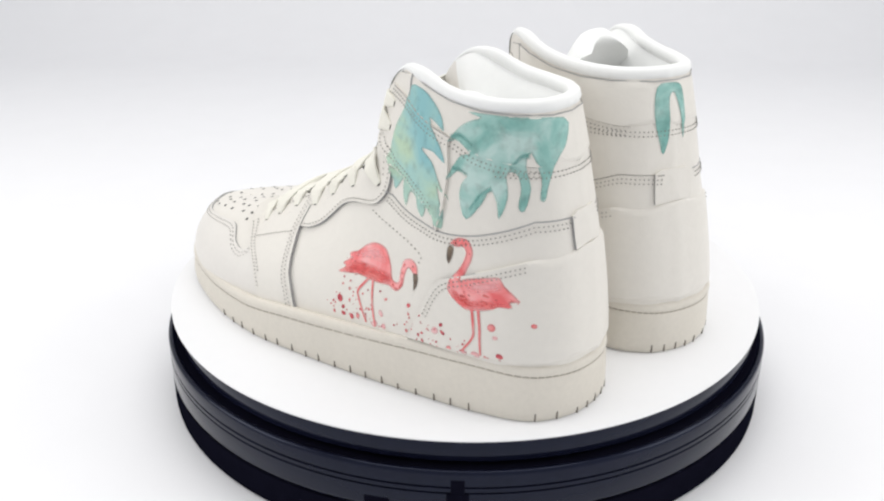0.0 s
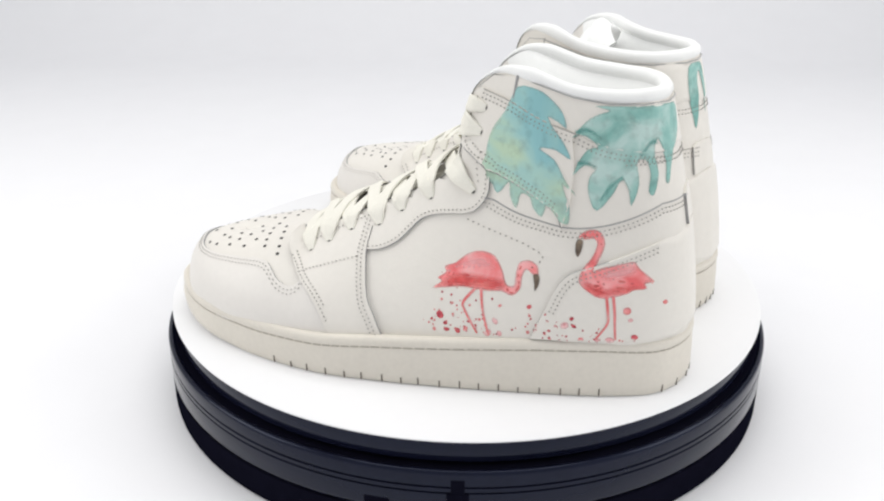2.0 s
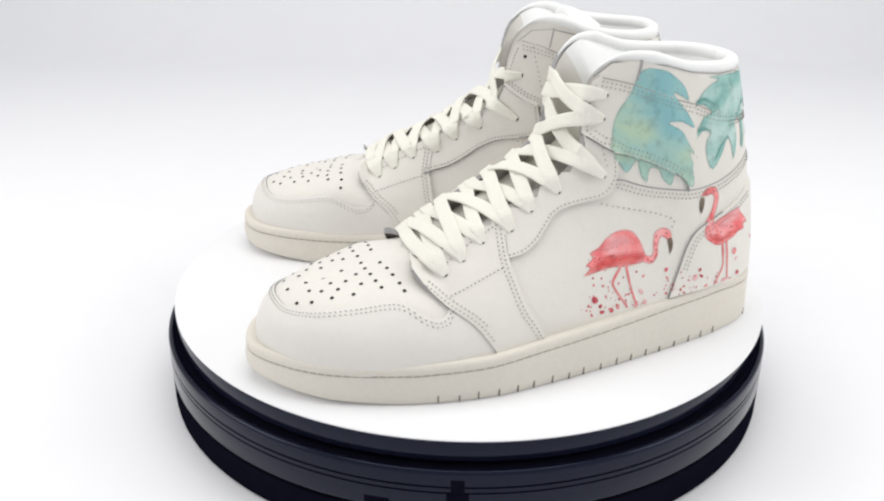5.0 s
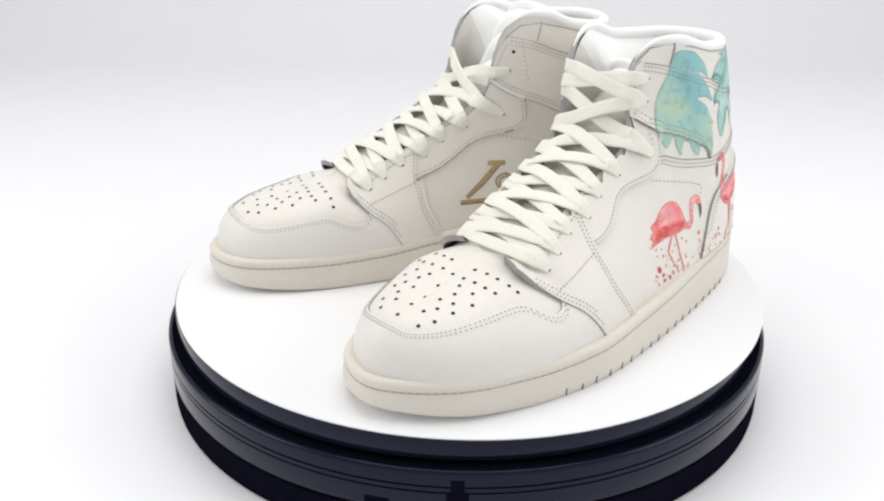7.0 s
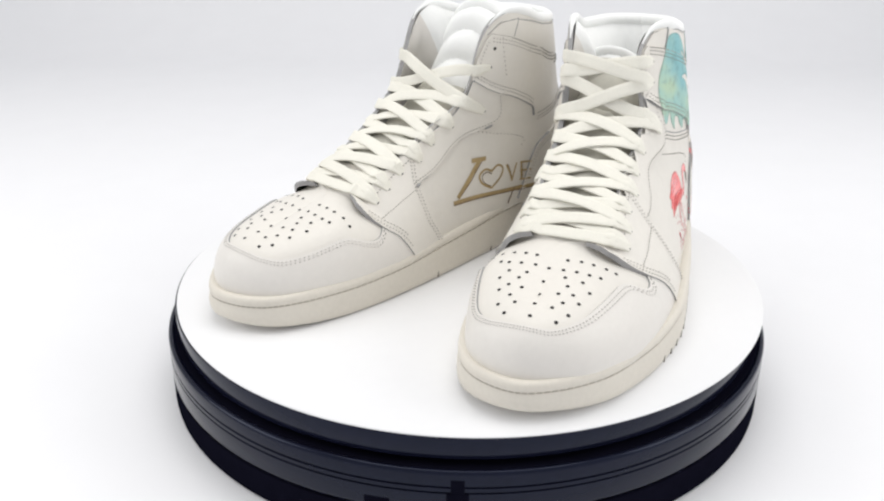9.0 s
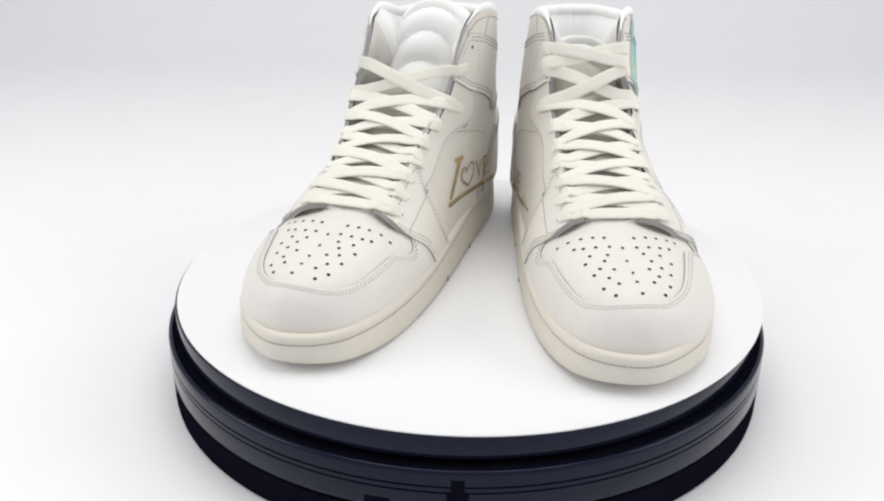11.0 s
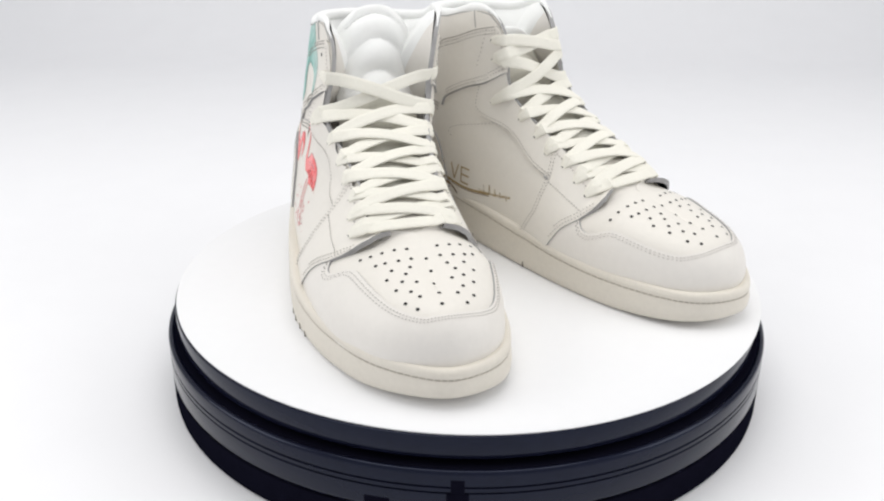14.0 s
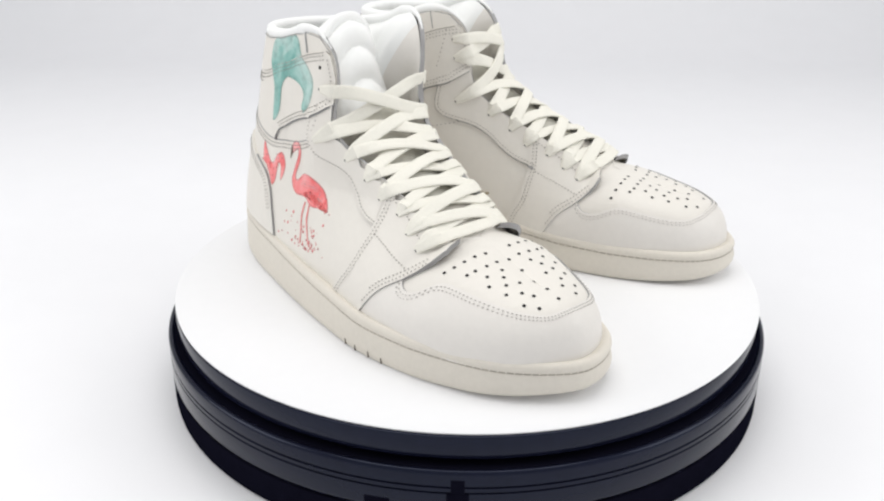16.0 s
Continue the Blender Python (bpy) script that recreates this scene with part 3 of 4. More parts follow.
    outline = [*lower, (0, 135.5), *lower_in[::-1], *upper_in, (-20, 160), (0, 160), (20, 160), *upper_line[::-1]]
    lay("collar_panel", "ring", outline, .8, LEATHER, dark=lambda a, z: False)
    for way, sgn in sides:
        strap = turned(skin, run(STRAP_LOW), sgn)
        rear = turned(skin, [(69, 97), (66, 110), (65, 128), (67, 143)], sgn)
        over = turned(skin, run(COLLAR_LINE[:4]), sgn)
        front = turned(skin, [(127.5, 132), (126, 145), (120.5, 159.5)], sgn)
        outline = [*strap, *rear[1:], *over[::-1], *front[::-1]]
        # the inner strap's whole lower rim is dark, standing in for its shadow
        lay("ankle_strap", "ring", outline, 1.7, LEATHER, dark=(lambda a, z: z < 131) if sgn < 0 else lambda a, z: z < 132 and (abs(a) > 107 or z < 101))
    lo_, hi_ = (-10, 13) if side > 0 else (-17.5, 7)
    lay("heel_tab", "ring", [(a, b) for a, b in ((lo_, 93), (hi_, 93), (hi_ + .5, 100), (hi_ + .5, 110), (hi_ - 3, 112), (lo_ + 3, 112), (lo_ - .5, 110), (lo_ - .5, 100))], 1.6, LEATHER,
        dark=lambda a, z: z > 96 and z < 109)
    skin.renew()

    # thin dark seams, shadow lines under overlapping edges, and rows of stitches
    def seam(part_name, way, pts, r, mat, lift=.15, parent=None):
        v, f = [], []
        k = 0
        pts3 = [skin.cast(way, a, b) for a, b in pts]
        for i, (p, nn, d) in enumerate(pts3):
            a, c = pts3[max(i - 1, 0)][0], pts3[min(i + 1, len(pts3) - 1)][0]
            t = (c - a).normalized()
            w_ = t.cross(nn).normalized()
            for x, y in ((-1, 0), (0, 1), (1, 0), (0, -1)):
                v.append(tuple(p + (w_ * x * r + nn * (y * r * .7 + lift)) / 1000))
            if i:
                for q in range(4):
                    f.append((k - 4 + q, k - 4 + (q + 1) % 4, k + (q + 1) % 4, k + q))
            k += 4
        return put(part_name, v, f, mat, parent)

    def stitches(way, pts, long=1.35, gap=1.15, r=.45, mat=THREAD, lift=.3):
        """A row of small stitches along a run of points."""
        pts3 = [skin.cast(way, a, b) for a, b in pts]
        pos = [p for p, _, _ in pts3]
        v, f = [], []
        cum = [0.0]
        for i in range(1, len(pos)):
            cum.append(cum[-1] + (pos[i] - pos[i - 1]).length * 1000)
        s = 0.6

        def at(q):
            i = int(np.searchsorted(cum, q)) - 1
            i = min(max(i, 0), len(pos) - 2)
            u = (q - cum[i]) / max(cum[i + 1] - cum[i], 1e-6)
            return pos[i].lerp(pos[i + 1], u), pts3[i][1]

        while s + long < cum[-1]:
            (a, na), (c, nc_) = at(s), at(s + long)
            t = (c - a)
            if t.length > 1e-6:
                w_ = t.normalized().cross(na).normalized() * r / 1000
                h = na * lift / 1000
                k = len(v)
                m = (a + c) / 2 + h * 2.2
                v += [tuple(a), tuple(m - w_), tuple(c), tuple(m + w_), tuple(m + h)]
                f += [(k, k + 1, k + 4), (k + 1, k + 2, k + 4), (k + 2, k + 3, k + 4), (k + 3, k, k + 4)]
            s += long + gap
        if v:
            put("stitching", v, f, mat, None, "")

    for way, sgn in sides:
        flat = lambda pts: set_back(pts, way)
        stitches(way, flat(offset_run(run(MUD_FRONT[:5]), 2.6)[2:]))
        stitches(way, flat(offset_run(run(MUD_FRONT[:5]), 5.0)[4:]))
        stitches(way, flat(offset_run(run(VAMP_SEAM[1:]), 2.6)))
        stitches(way, flat(offset_run(run(VAMP_SEAM[1:]), 5.0)))
        stitches(way, offset_run(run(STAY_LOW if way == "outer" else STAY_LOW_IN), -2.4))
        stitches(way, flat(run([(221, 52), (200, 60), (182, 66)])))
        if side > 0 or way == "inner":
            stitches(way, flat(run([(122, 93), (105, 89), (88, 85), (78, 80), (82, 74)])), gap=2.0)
        stitches(way, flat(offset_run(run(THROAT[2:5]), 3.0)))
        stitches(way, flat(offset_run(run(THROAT[8:]), 3.0)))
        stitches(way, flat(run([(110, 160), (108, 150), (105, 138), (103, 130)]) if way == "inner" else run([(116, 130), (118, 122), (116, 112)])), gap=2.0)
        for d in (2.4, 4.8):
            stitches("ring", [(a, b - d) for a, b in turned(skin, run(COLLAR_LINE), sgn)])
            stitches("ring", [(a, b + d) for a, b in turned(skin, run(STRAP_LOW[:5]), sgn)])
            stitches("ring", [*[(a, b - d) for a, b in turned(skin, run(COLLAR_LOW if sgn > 0 else COLLAR_LOW[3:]), sgn)], *[(sgn * a, 109.5 - d) for a in (36, 32, 28, 24, 20, 16, 13)]])
            stitches("ring", turned(skin, offset_run(run(COUNTER[1:]), d), sgn))
        ring_low = turned(skin, run(COLLAR_LOW if sgn > 0 else COLLAR_LOW[3:]), sgn)
        seam("collar_seam", "ring", [*ring_low, *[(sgn * a, 109.5) for a in (36, 32, 28, 24, 20, 16, 12)]], .38 if sgn > 0 else .28, RAW if sgn > 0 else THREAD)
        # dark lines in place of the shadow below the strap's and stay's edges
        seam("strap_edge_shadow", "ring", [(a, b - .5) for a, b in turned(skin, run(STRAP_LOW), sgn)], .42 if sgn > 0 else .6, RAW, .2 if sgn < 0 else .5)
        if sgn < 0:
            seam("stay_edge_shadow", way, run(STAY_LOW_IN), .8, RAW, .3)
        seam("collar_slit", way, flat(run([(97.5, 171.5), (98.5, 165), (99.5, 159)])), .85 if way == "outer" else .35, RAW, .1)
    for d in (2.4, 4.8):
        stitches("ring", [(a, 135.5 - d) for a in np.linspace(-62, 62, 60)])
    seam("collar_line_seam", "ring", [*lower, (0, 135.5), *lower_in[::-1]], .3, THREAD)
    seam("rim_seam", "ring", [*upper_line, (20, 160), (0, 160), (-20, 160), *upper_in[::-1]], .32, RAW, .5)
    # toe cap stitches: two rows below the seam
    for back in (.030, .062):
        pts = []
        v, f = [], []
        cs = np.linspace(-5.5, 5.5, 190)
        prev = [on_body(c, cap_edge(c) - back, .00135) for c in cs]
        for i in range(0, len(cs) - 1, 2):
            a, c = Vector(prev[i]), Vector(prev[i + 1])
            t = (c - a)
            w_ = Vector((t.y, -t.x, 0)).normalized() * .00068
            m = (a + c) / 2
            up = Vector(on_body(cs[i], cap_edge(cs[i]) - back, .00175))
            k = len(v)
            v += [tuple(a), tuple(m - w_), tuple(c), tuple(m + w_), tuple(up)]
            f += [(k, k + 1, k + 4), (k + 1, k + 2, k + 4), (k + 2, k + 3, k + 4), (k + 3, k, k + 4)]
        put("stitching", v, f, THREAD)

    # -- punched holes --
    disc = None
    dots = [(x + 3, -11 + s_ * d) for x, d in PUNCHED for s_ in (1, -1)] + [(x, -11) for x in (251, 263, 274, 284, 294)]
    for x, y in dots:
        p, nn, _ = skin.cast("top", x + rnd.uniform(-.5, .5), y + rnd.uniform(-.5, .5))
        if disc is None:
            bv = [(0, 0, .00012)] + [(.00112 * math.cos(k * math.pi / 5), .00112 * math.sin(k * math.pi / 5), .00022) for k in range(10)]
            disc = mesh_part("punched_hole", bv, [(0, k + 1, (k + 1) % 10 + 1) for k in range(10)], HOLE, shoe)
            ob = disc
        else:
            ob = new("punched_hole", disc.data)
            ob.parent = shoe
        q = Vector((p.x, side * p.y, p.z))
        nq = Vector((nn.x, side * nn.y, nn.z))
        ob.matrix_basis = Matrix.Translation(q) @ nq.to_track_quat("Z", "Y").to_matrix().to_4x4()

    # -- collar: padded rim, lining, raw throat edges, tongue --
    tops = g[:, -1]
    first_c, last_c = int(13.2 * per), nc - 1 - int(13.2 * per)
    v, f = [], []
    around = 10
    ring_pts = tops[first_c:last_c + 1]
    centre = np.array([70, 0, 0]) / 1000
    for i, p in enumerate(ring_pts):
        fade_ = min(1, max(0, min(i, len(ring_pts) - 1 - i) - 1) / 15)
        r = .0006 + .0031 * fade_
        t = ring_pts[min(i + 1, len(ring_pts) - 1)] - ring_pts[max(i - 1, 0)]
        t /= np.linalg.norm(t)
        inward = np.array([-t[1], t[0], 0])
        inward /= np.linalg.norm(inward)
        if inward @ (centre * [1, 1, 0] - p * [1, 1, 0]) < 0:
            inward = -inward
        up = np.array([0, 0, 1.0])
        o = p + inward * r * .72 + up * .0004
        for k in range(around):
            a = 2 * math.pi * k / around
            v.append(tuple(o + inward * r * math.cos(a) + up * r * 1.12 * math.sin(a)))
        if i:
            for k in range(around):
                f.append(((i - 1) * around + k, (i - 1) * around + (k + 1) % around, i * around + (k + 1) % around, i * around + k))
    f.append(tuple(range(around)))
    f.append(tuple(range(len(v) - around, len(v)))[::-1])
    put("padded_collar_rim", v, f, PADDED, lab="white padded collar rim")
    c0, c1 = int(6.2 * per), nc - 1 - int(6.2 * per)
    v, f = [], []
    rs = list(range(6, nr, 2)) + [nr - 1]
    cs = list(range(c0, c1 + 1))
    for c in cs:
        near = min(c, nc - 1 - c) / per
        pad = min(max((near - 12.2) / 1.6, 0), 1)
        for r in rs:
            u = r / (nr - 1)
            thick = .0022 + pad * (.0015 + .0235 * min(max((1 - u) / .27, 0), 1) ** .75)
            v.append(tuple(g[c, r] - nrm[c, r] * thick))
    w = len(rs)
    for i in range(len(cs) - 1):
        for r in range(w - 1):
            f.append((i * w + r, i * w + r + 1, (i + 1) * w + r + 1, (i + 1) * w + r))
    facing = [1 if min(c, nc - 1 - c) / per < 13.4 else 0 for c in cs[:-1] for _ in range(w - 1)]
    put("lining", v, f, PADDED, lab="white textile lining with leather facings", mats=[PADDED, CAP], slots=facing)
    for s_ in (1, -1):
        v, f = [], []
        a, b = int(5.9 * per), int(14.2 * per)
        idx = range(a, b) if s_ > 0 else range(nc - 1 - a, nc - 1 - b, -1)
        for c in idx:
            lift = .0012 if c in range(int(5.9 * per), int(11 * per)) or c in range(nc - 1 - int(11 * per), nc) else .0009
            v += [tuple(g[c, -1] + nrm[c, -1] * lift), tuple(g[c, -1] - nrm[c, -1] * (.0014 if min(c, nc - 1 - c) < 11 * per else .0022))]
        for i in range(len(v) // 2 - 1):
            f.append((2 * i, 2 * i + 1, 2 * i + 3, 2 * i + 2))
        put("throat_edge", v, f, RAW, lab="grey raw leather edge")
    v, f = [], []
    for i in range(17):
        c = int(round((5.0 + .115 * i) * per))
        a, b = g[c, -1], g[nc - 1 - c, -1]
        for k in range(9):
            u = k / 8
            p = a * (1 - u) + b * u
            v.append((p[0], p[1], p[2] - .0004 + .0012 * math.sin(math.pi * u) * min(1, i / 10)))
    for i in range(16):
        for k in range(8):
            f.append((i * 9 + k, i * 9 + k + 1, (i + 1) * 9 + k + 1, (i + 1) * 9 + k))
    put("vamp_tail", v, f, LEATHER, lab="white leather vamp under the lowest laces")
    # tongue
    top_end = [(104, 137), (99, 146), (93, 153)] if side > 0 else [(107, 134), (101, 148), (94, 161), (88, 169), (82, 175)]
    path = spline([(236, 48), (224, 57), (210, 67), (196, 77), (176, 88), (156, 96.5), (137, 105), (119, 119), *top_end], 14)
    v, f = [], []
    tang = np.gradient(path, axis=0)
    across = 24
    npth = len(path)
    for i, (x, z) in enumerate(path):
        t = tang[i] / np.linalg.norm(tang[i])
        nx, nz = -t[1] * -1, t[0] * -1
        if nz < 0 and nx < 0:
            nx, nz = -nx, -nz
        if nx * 1 + nz * 1 < 0:
            nx, nz = -nx, -nz
        u = i / (npth - 1)
        half = 29 - 1.5 * u - (11 * max(0, (u - .84) / .16) ** 2)
        for side_ in (1, -1):
            for k in range(across + 1):
                q = -1 + 2 * k / across
                crown = -8.5 * abs(q) ** 2.1
                ph = max(0, u - .55 + .13 * q * q) / .45 * 3.7
                puff = (4.8 * abs(math.sin(math.pi * ph)) ** .55 if ph > 0 else 0.0) * (1 - .4 * max(0, (u - .95) / .05))
                th = (5.0 * min(1, .1 + u / .2) + puff * (1 - abs(q) ** 4)) if side_ > 0 else -2.5
                th *= (1 - abs(q) ** 6) * math.sqrt(max(.02, 1 - max(0, (u - .93) / .07) ** 2))
                d = crown + th
                skew = -7.5 * (1 - q) * min(max((u - .12) / .2, 0), 1)
                v.append(((x + nx * d + skew) / 1000, (q * half - 8 - (3 * min(max((u - .5) / .4, 0), 1) if side < 0 else 0)) / 1000, (z + nz * d) / 1000))
    w = 2 * (across + 1)
    for i in range(npth - 1):
        for k in range(across):
            f.append((i * w + k, i * w + k + 1, (i + 1) * w + k + 1, (i + 1) * w + k))
            b0 = across + 1
            f.append((i * w + b0 + k + 1, i * w + b0 + k, (i + 1) * w + b0 + k, (i + 1) * w + b0 + k + 1))
    slot = [1 if i / (npth - 1) < (.56 if side < 0 else .88) else 0 for i in range(npth - 1) for k in range(2 * across)] + [0] * across
    e = (npth - 1) * w
    for k in range(across):
        f.append((e + k, e + k + 1, e + across + 1 + k + 1, e + across + 1 + k))
    put("tongue", v, f, PADDED, lab="white padded tongue with three quilted folds", mats=[PADDED, TONGUE], slots=slot)

    # -- eyelets and laces --
    eye = None
    holes = {}
    for way, sgn in sides:
        for i, (x, z) in enumerate(EYELETS):
            p, nn, _ = skin.cast(way, *set_back([(x, z)], way)[0])
            holes[way, i] = (p.copy(), nn.copy())
            if eye is None:
                bv = [(0, 0, .0001)] + [(.0012 * math.cos(k * math.pi / 6), .0012 * math.sin(k * math.pi / 6), .0003) for k in range(12)]
                eye = mesh_part("eyelet", bv, [(0, k + 1, (k + 1) % 12 + 1) for k in range(12)], HOLE, shoe, "dark punched eyelet")
                ob = eye
            else:
                ob = new("eyelet", eye.data)
                ob.parent = shoe
                tagged(ob, "dark punched eyelet")
            ob.matrix_basis = Matrix.Translation((p.x, side * p.y, p.z)) @ Vector((nn.x, side * nn.y, nn.z)).to_track_quat("Z", "Y").to_matrix().to_4x4()

    def lace(a, b, height, sway=0.0, ahead=0.0):
        """A flat ribbon from one eyelet over the tongue to another."""
        (pa, na), (pb, nb) = holes[a], holes[b]
        lean = min(max(((pa.z + pb.z) * 500 - 95) / 30, 0), 1)
        mid_n = Vector((.45 + .5 * lean, 0, .89 - .6 * lean)).normalized()
        steps = 26
        pts, ups = [], []
        for i in range(steps + 1):
            u = i / steps
            p = pa.lerp(pb, u)
            h = max(math.sin(math.pi * u), 0) ** .55
            turn_ = min(max((min(u, 1 - u) - .09) / .2, 0), 1)
            nn = (na if u < .5 else nb).lerp(mid_n, turn_)
            nn.normalize()
            dive = math.exp(-(min(u, 1 - u) / .03) ** 2)
            p = p + mid_n * (height * h / 1000) + nn * (.0014 - .0022 * dive)
            for end, nend, w_end in ((a[1], na, u), (b[1], nb, 1 - u)):
                if end == 6:
                    p = p + nend * (.0055 * math.exp(-((w_end - .17) / .11) ** 2))
            p = p + Vector(((sway * math.sin(2 * math.pi * u) + ahead * math.sin(math.pi * u)) / 1000, 0, -.5 * ahead * math.sin(math.pi * u) / 1000))
            if .02 < min(u, 1 - u) < .3:
                high = p + nn * .02
                over, _, _, far = skin.tree.ray_cast(high, -nn, .02)
                if over is not None:
                    p = over + nn * .0017
            pts.append(p)
            ups.append(nn)
        for _ in range(2):
            pts = [pts[0]] + [(pts[i - 1] + pts[i] * 2 + pts[i + 1]) / 4 for i in range(1, steps)] + [pts[-1]]
        v, f = [], []
        wid = rnd.uniform(3.8, 4.3)
        sect = [(-1, -.7), (-1.02, .55), (-.9, .95), (-.45, 1.1), (0, .95), (.45, 1.1), (.9, .95), (1.02, .55), (1, -.7)]
        twist = rnd.uniform(-.12, .12)
        for i, p in enumerate(pts):
            t = (pts[min(i + 1, steps)] - pts[max(i - 1, 0)]).normalized()
            nn = (ups[i] - t * ups[i].dot(t)).normalized()
            w_ = t.cross(nn).normalized()
            roll = twist * math.sin(math.pi * i / steps)
            w_, nn = w_ * math.cos(roll) + nn * math.sin(roll), nn * math.cos(roll) - w_ * math.sin(roll)
            u = i / steps
            k_ = .52 + .48 * min(1, min(u, 1 - u) * 9) ** .7
            ring = [p + w_ * (x * wid * k_ / 1000) + nn * (y * .8 / k_ ** .8 / 1000) for x, y in sect]
            if .05 < min(u, 1 - u) < .34:
                # keep the whole width of the ribbon clear of the leather
                n_end = na if u < .5 else nb
                deep = 0.0
                for q in ring:
                    over, _, _, far = skin.tree.ray_cast(q + n_end * .015, -n_end, .015)
                    if over is not None:
                        deep = max(deep, .015 - far + .0003)
                ring = [q + n_end * deep for q in ring]
            v += [tuple(q) for q in ring]
        m = len(sect)
        for i in range(steps):
            for k in range(m):
                f.append((i * m + k, i * m + (k + 1) % m, (i + 1) * m + (k + 1) % m, (i + 1) * m + k))
        f.append(tuple(range(m))[::-1])
        f.append(tuple(range(len(v) - m, len(v))))
        return put("lace", v, f, LACE, lab="flat cream cotton shoelace")

    count = 9 if side > 0 else 8
    lace(("outer", 0), ("inner", 0), 9.5, 0, 4.0)
    for i in range(count - 1):
        lo = (8.6, 8.6, 8.8, 9.0, 10.2, 13.8, 14.5, 10.5)[i]
        hi = lo + 2.2
        first_over = (i % 2 == 0)
        lace(("inner", i), ("outer", i + 1), hi if first_over else lo, rnd.uniform(-.6, .6))
        lace(("outer", i), ("inner", i + 1), lo if first_over else hi, rnd.uniform(-.6, .6))

    # -- paint --
    def painted(part_name, way, outline, mat, lift=.2, fade=1.6, step=1.7, lab="", smooth_line=True, least=.25):
        k = 0.85 if way == "ring" else 1.0
        pts = spline(outline, 3, closed=True) if smooth_line else np.array(outline, float)
        v2, f2, _, poly = filled([(a * k, b) for a, b in pts], step)
        verts = []
        for a, b in v2:
            p, nn, d = skin.cast(way, a / k, b)
            verts.append(tuple(p - d * (lift / 1000) + nn * .00005))
        fd = np.clip(edge_distance(v2, poly) / fade, 0, 1) * (1 - least) + least
        a0 = [Vector(verts[i]) for i in f2[0][:3]]
        _, nn, _ = skin.cast(way, v2[f2[0][0]][0] / k, v2[f2[0][0]][1])
        if (a0[1] - a0[0]).cross(a0[2] - a0[0]).dot(nn) < 0:
            f2 = [tuple(reversed(q)) for q in f2]
        ob = put(part_name, verts, f2, mat, None, lab)
        att = ob.data.attributes.new("fade", "FLOAT", "POINT")
        att.data.foreach_set("value", fd.astype(np.float32))
        return ob

    def stroke(part_name, way, pts, width, mat, lift=.26, fade=.5, lab="", least=.25):
        p = run(pts, 6)
        taper = np.linspace(1, .7, len(p))[:, None] * width / 2
        t = np.gradient(p, axis=0)
        n_ = np.stack([-t[:, 1], t[:, 0]], 1) / (np.linalg.norm(t, axis=1)[:, None] + 1e-9)
        outline = [*(p + n_ * taper), *(p - n_ * taper)[::-1]]
        return painted(part_name, way, outline, mat, lift, fade, 1.2 if fade < 1 else .9, lab, smooth_line=False, least=least)

    def feathers(bird, x0, x1, z0, z1, tail, count=30):
        """Loose thin brush marks on a bird, running towards its tail: coral low on the body, paler on its back."""
        poly = np.array(bird, float)
        made = 0
        for _ in range(500):
            pale = made % 3 == 2
            x, z = rnd.uniform(x0, x1), rnd.uniform(z0, z1) + ((z1 - z0) * .6 if pale else 0)
            ln = rnd.uniform(5, 10)
            pts = [(x, z), (x + tail * ln * .5, z - rnd.uniform(.3, 1.2)), (x + tail * ln, z - rnd.uniform(1.4, 3.4))]
            if made < count and all(inside(np.array(pts[:2]), poly)):
                stroke("painted_feather", "outer", pts, rnd.uniform(.9, 1.9), BLUSH if pale else CORAL, .23 + .003 * made, .9, least=0)
                made += 1

    def shade(pts, mat, lift=.215, fade=5.0):
        """A wash that thins out towards its edge."""
        painted("painted_wash", "outer", pts, mat, lift, fade, 1.3, least=0)

    def blob(way, x, z, r, mat):
        k = rnd.uniform(.55, 1.0)
        a = rnd.uniform(0, 3.1)
        pts = [(x + r * math.cos(q) * math.cos(a) - r * k * math.sin(q) * math.sin(a), z + r * math.cos(q) * math.sin(a) + r * k * math.sin(q) * math.cos(a))
               for q in np.linspace(0, 2 * math.pi, 9)[:-1]]
        return painted("paint_splash", way, pts, mat, .24, .5, 1.0, smooth_line=False, least=.65)

    if side > 0:
        painted("painted_flamingo", "outer", FLAMINGO_BENT, PINK, .2, 1.7, 1.2, "pink painted flamingo bending its neck")
        shade([(136, 56), (122, 57.5), (108, 57), (97.5, 59), (97.5, 65), (106, 66), (118, 66.5), (128, 64)], CORAL)
        shade([(129, 67), (120, 73.5), (112, 76), (105, 74), (103, 69), (113, 69), (122, 67)], BLUSH)
        stroke("painted_neck", "outer", [(98, 62), (93.5, 58), (90, 62), (90.3, 69), (88.5, 74), (84, 75.5)], 1.7, CORAL, .22, .8, least=0)
        feathers(FLAMINGO_BENT, 103, 132, 57.5, 66, 1)
        painted("painted_beak", "outer", [(82.6, 69.6), (79.3, 70.2), (78.8, 65), (81.2, 60.3), (81.7, 64.5)], BEAK, .27, .6, 1.0)
        stroke("painted_leg", "outer", [(113.4, 58.6), (119.6, 50.5), (118.5, 46), (110.9, 34.2)], 1.6, ROSE, least=.8)
        stroke("painted_leg", "outer", [(110.3, 58.7), (109.3, 51), (107.8, 44), (104.4, 33.6)], 1.6, ROSE, least=.8)
        painted("painted_flamingo", "outer", FLAMINGO_TALL, PINK, .2, 1.7, 1.2, "pink painted flamingo standing upright")
        shade([(22, 67.5), (30, 64.5), (38, 62), (46, 61), (54, 64.5), (57, 70), (52, 70), (44, 67), (34, 68.5)], CORAL)
        shade([(30, 79), (28, 75), (36, 71.5), (46, 70.5), (45, 76), (37, 78.5)], BLUSH)
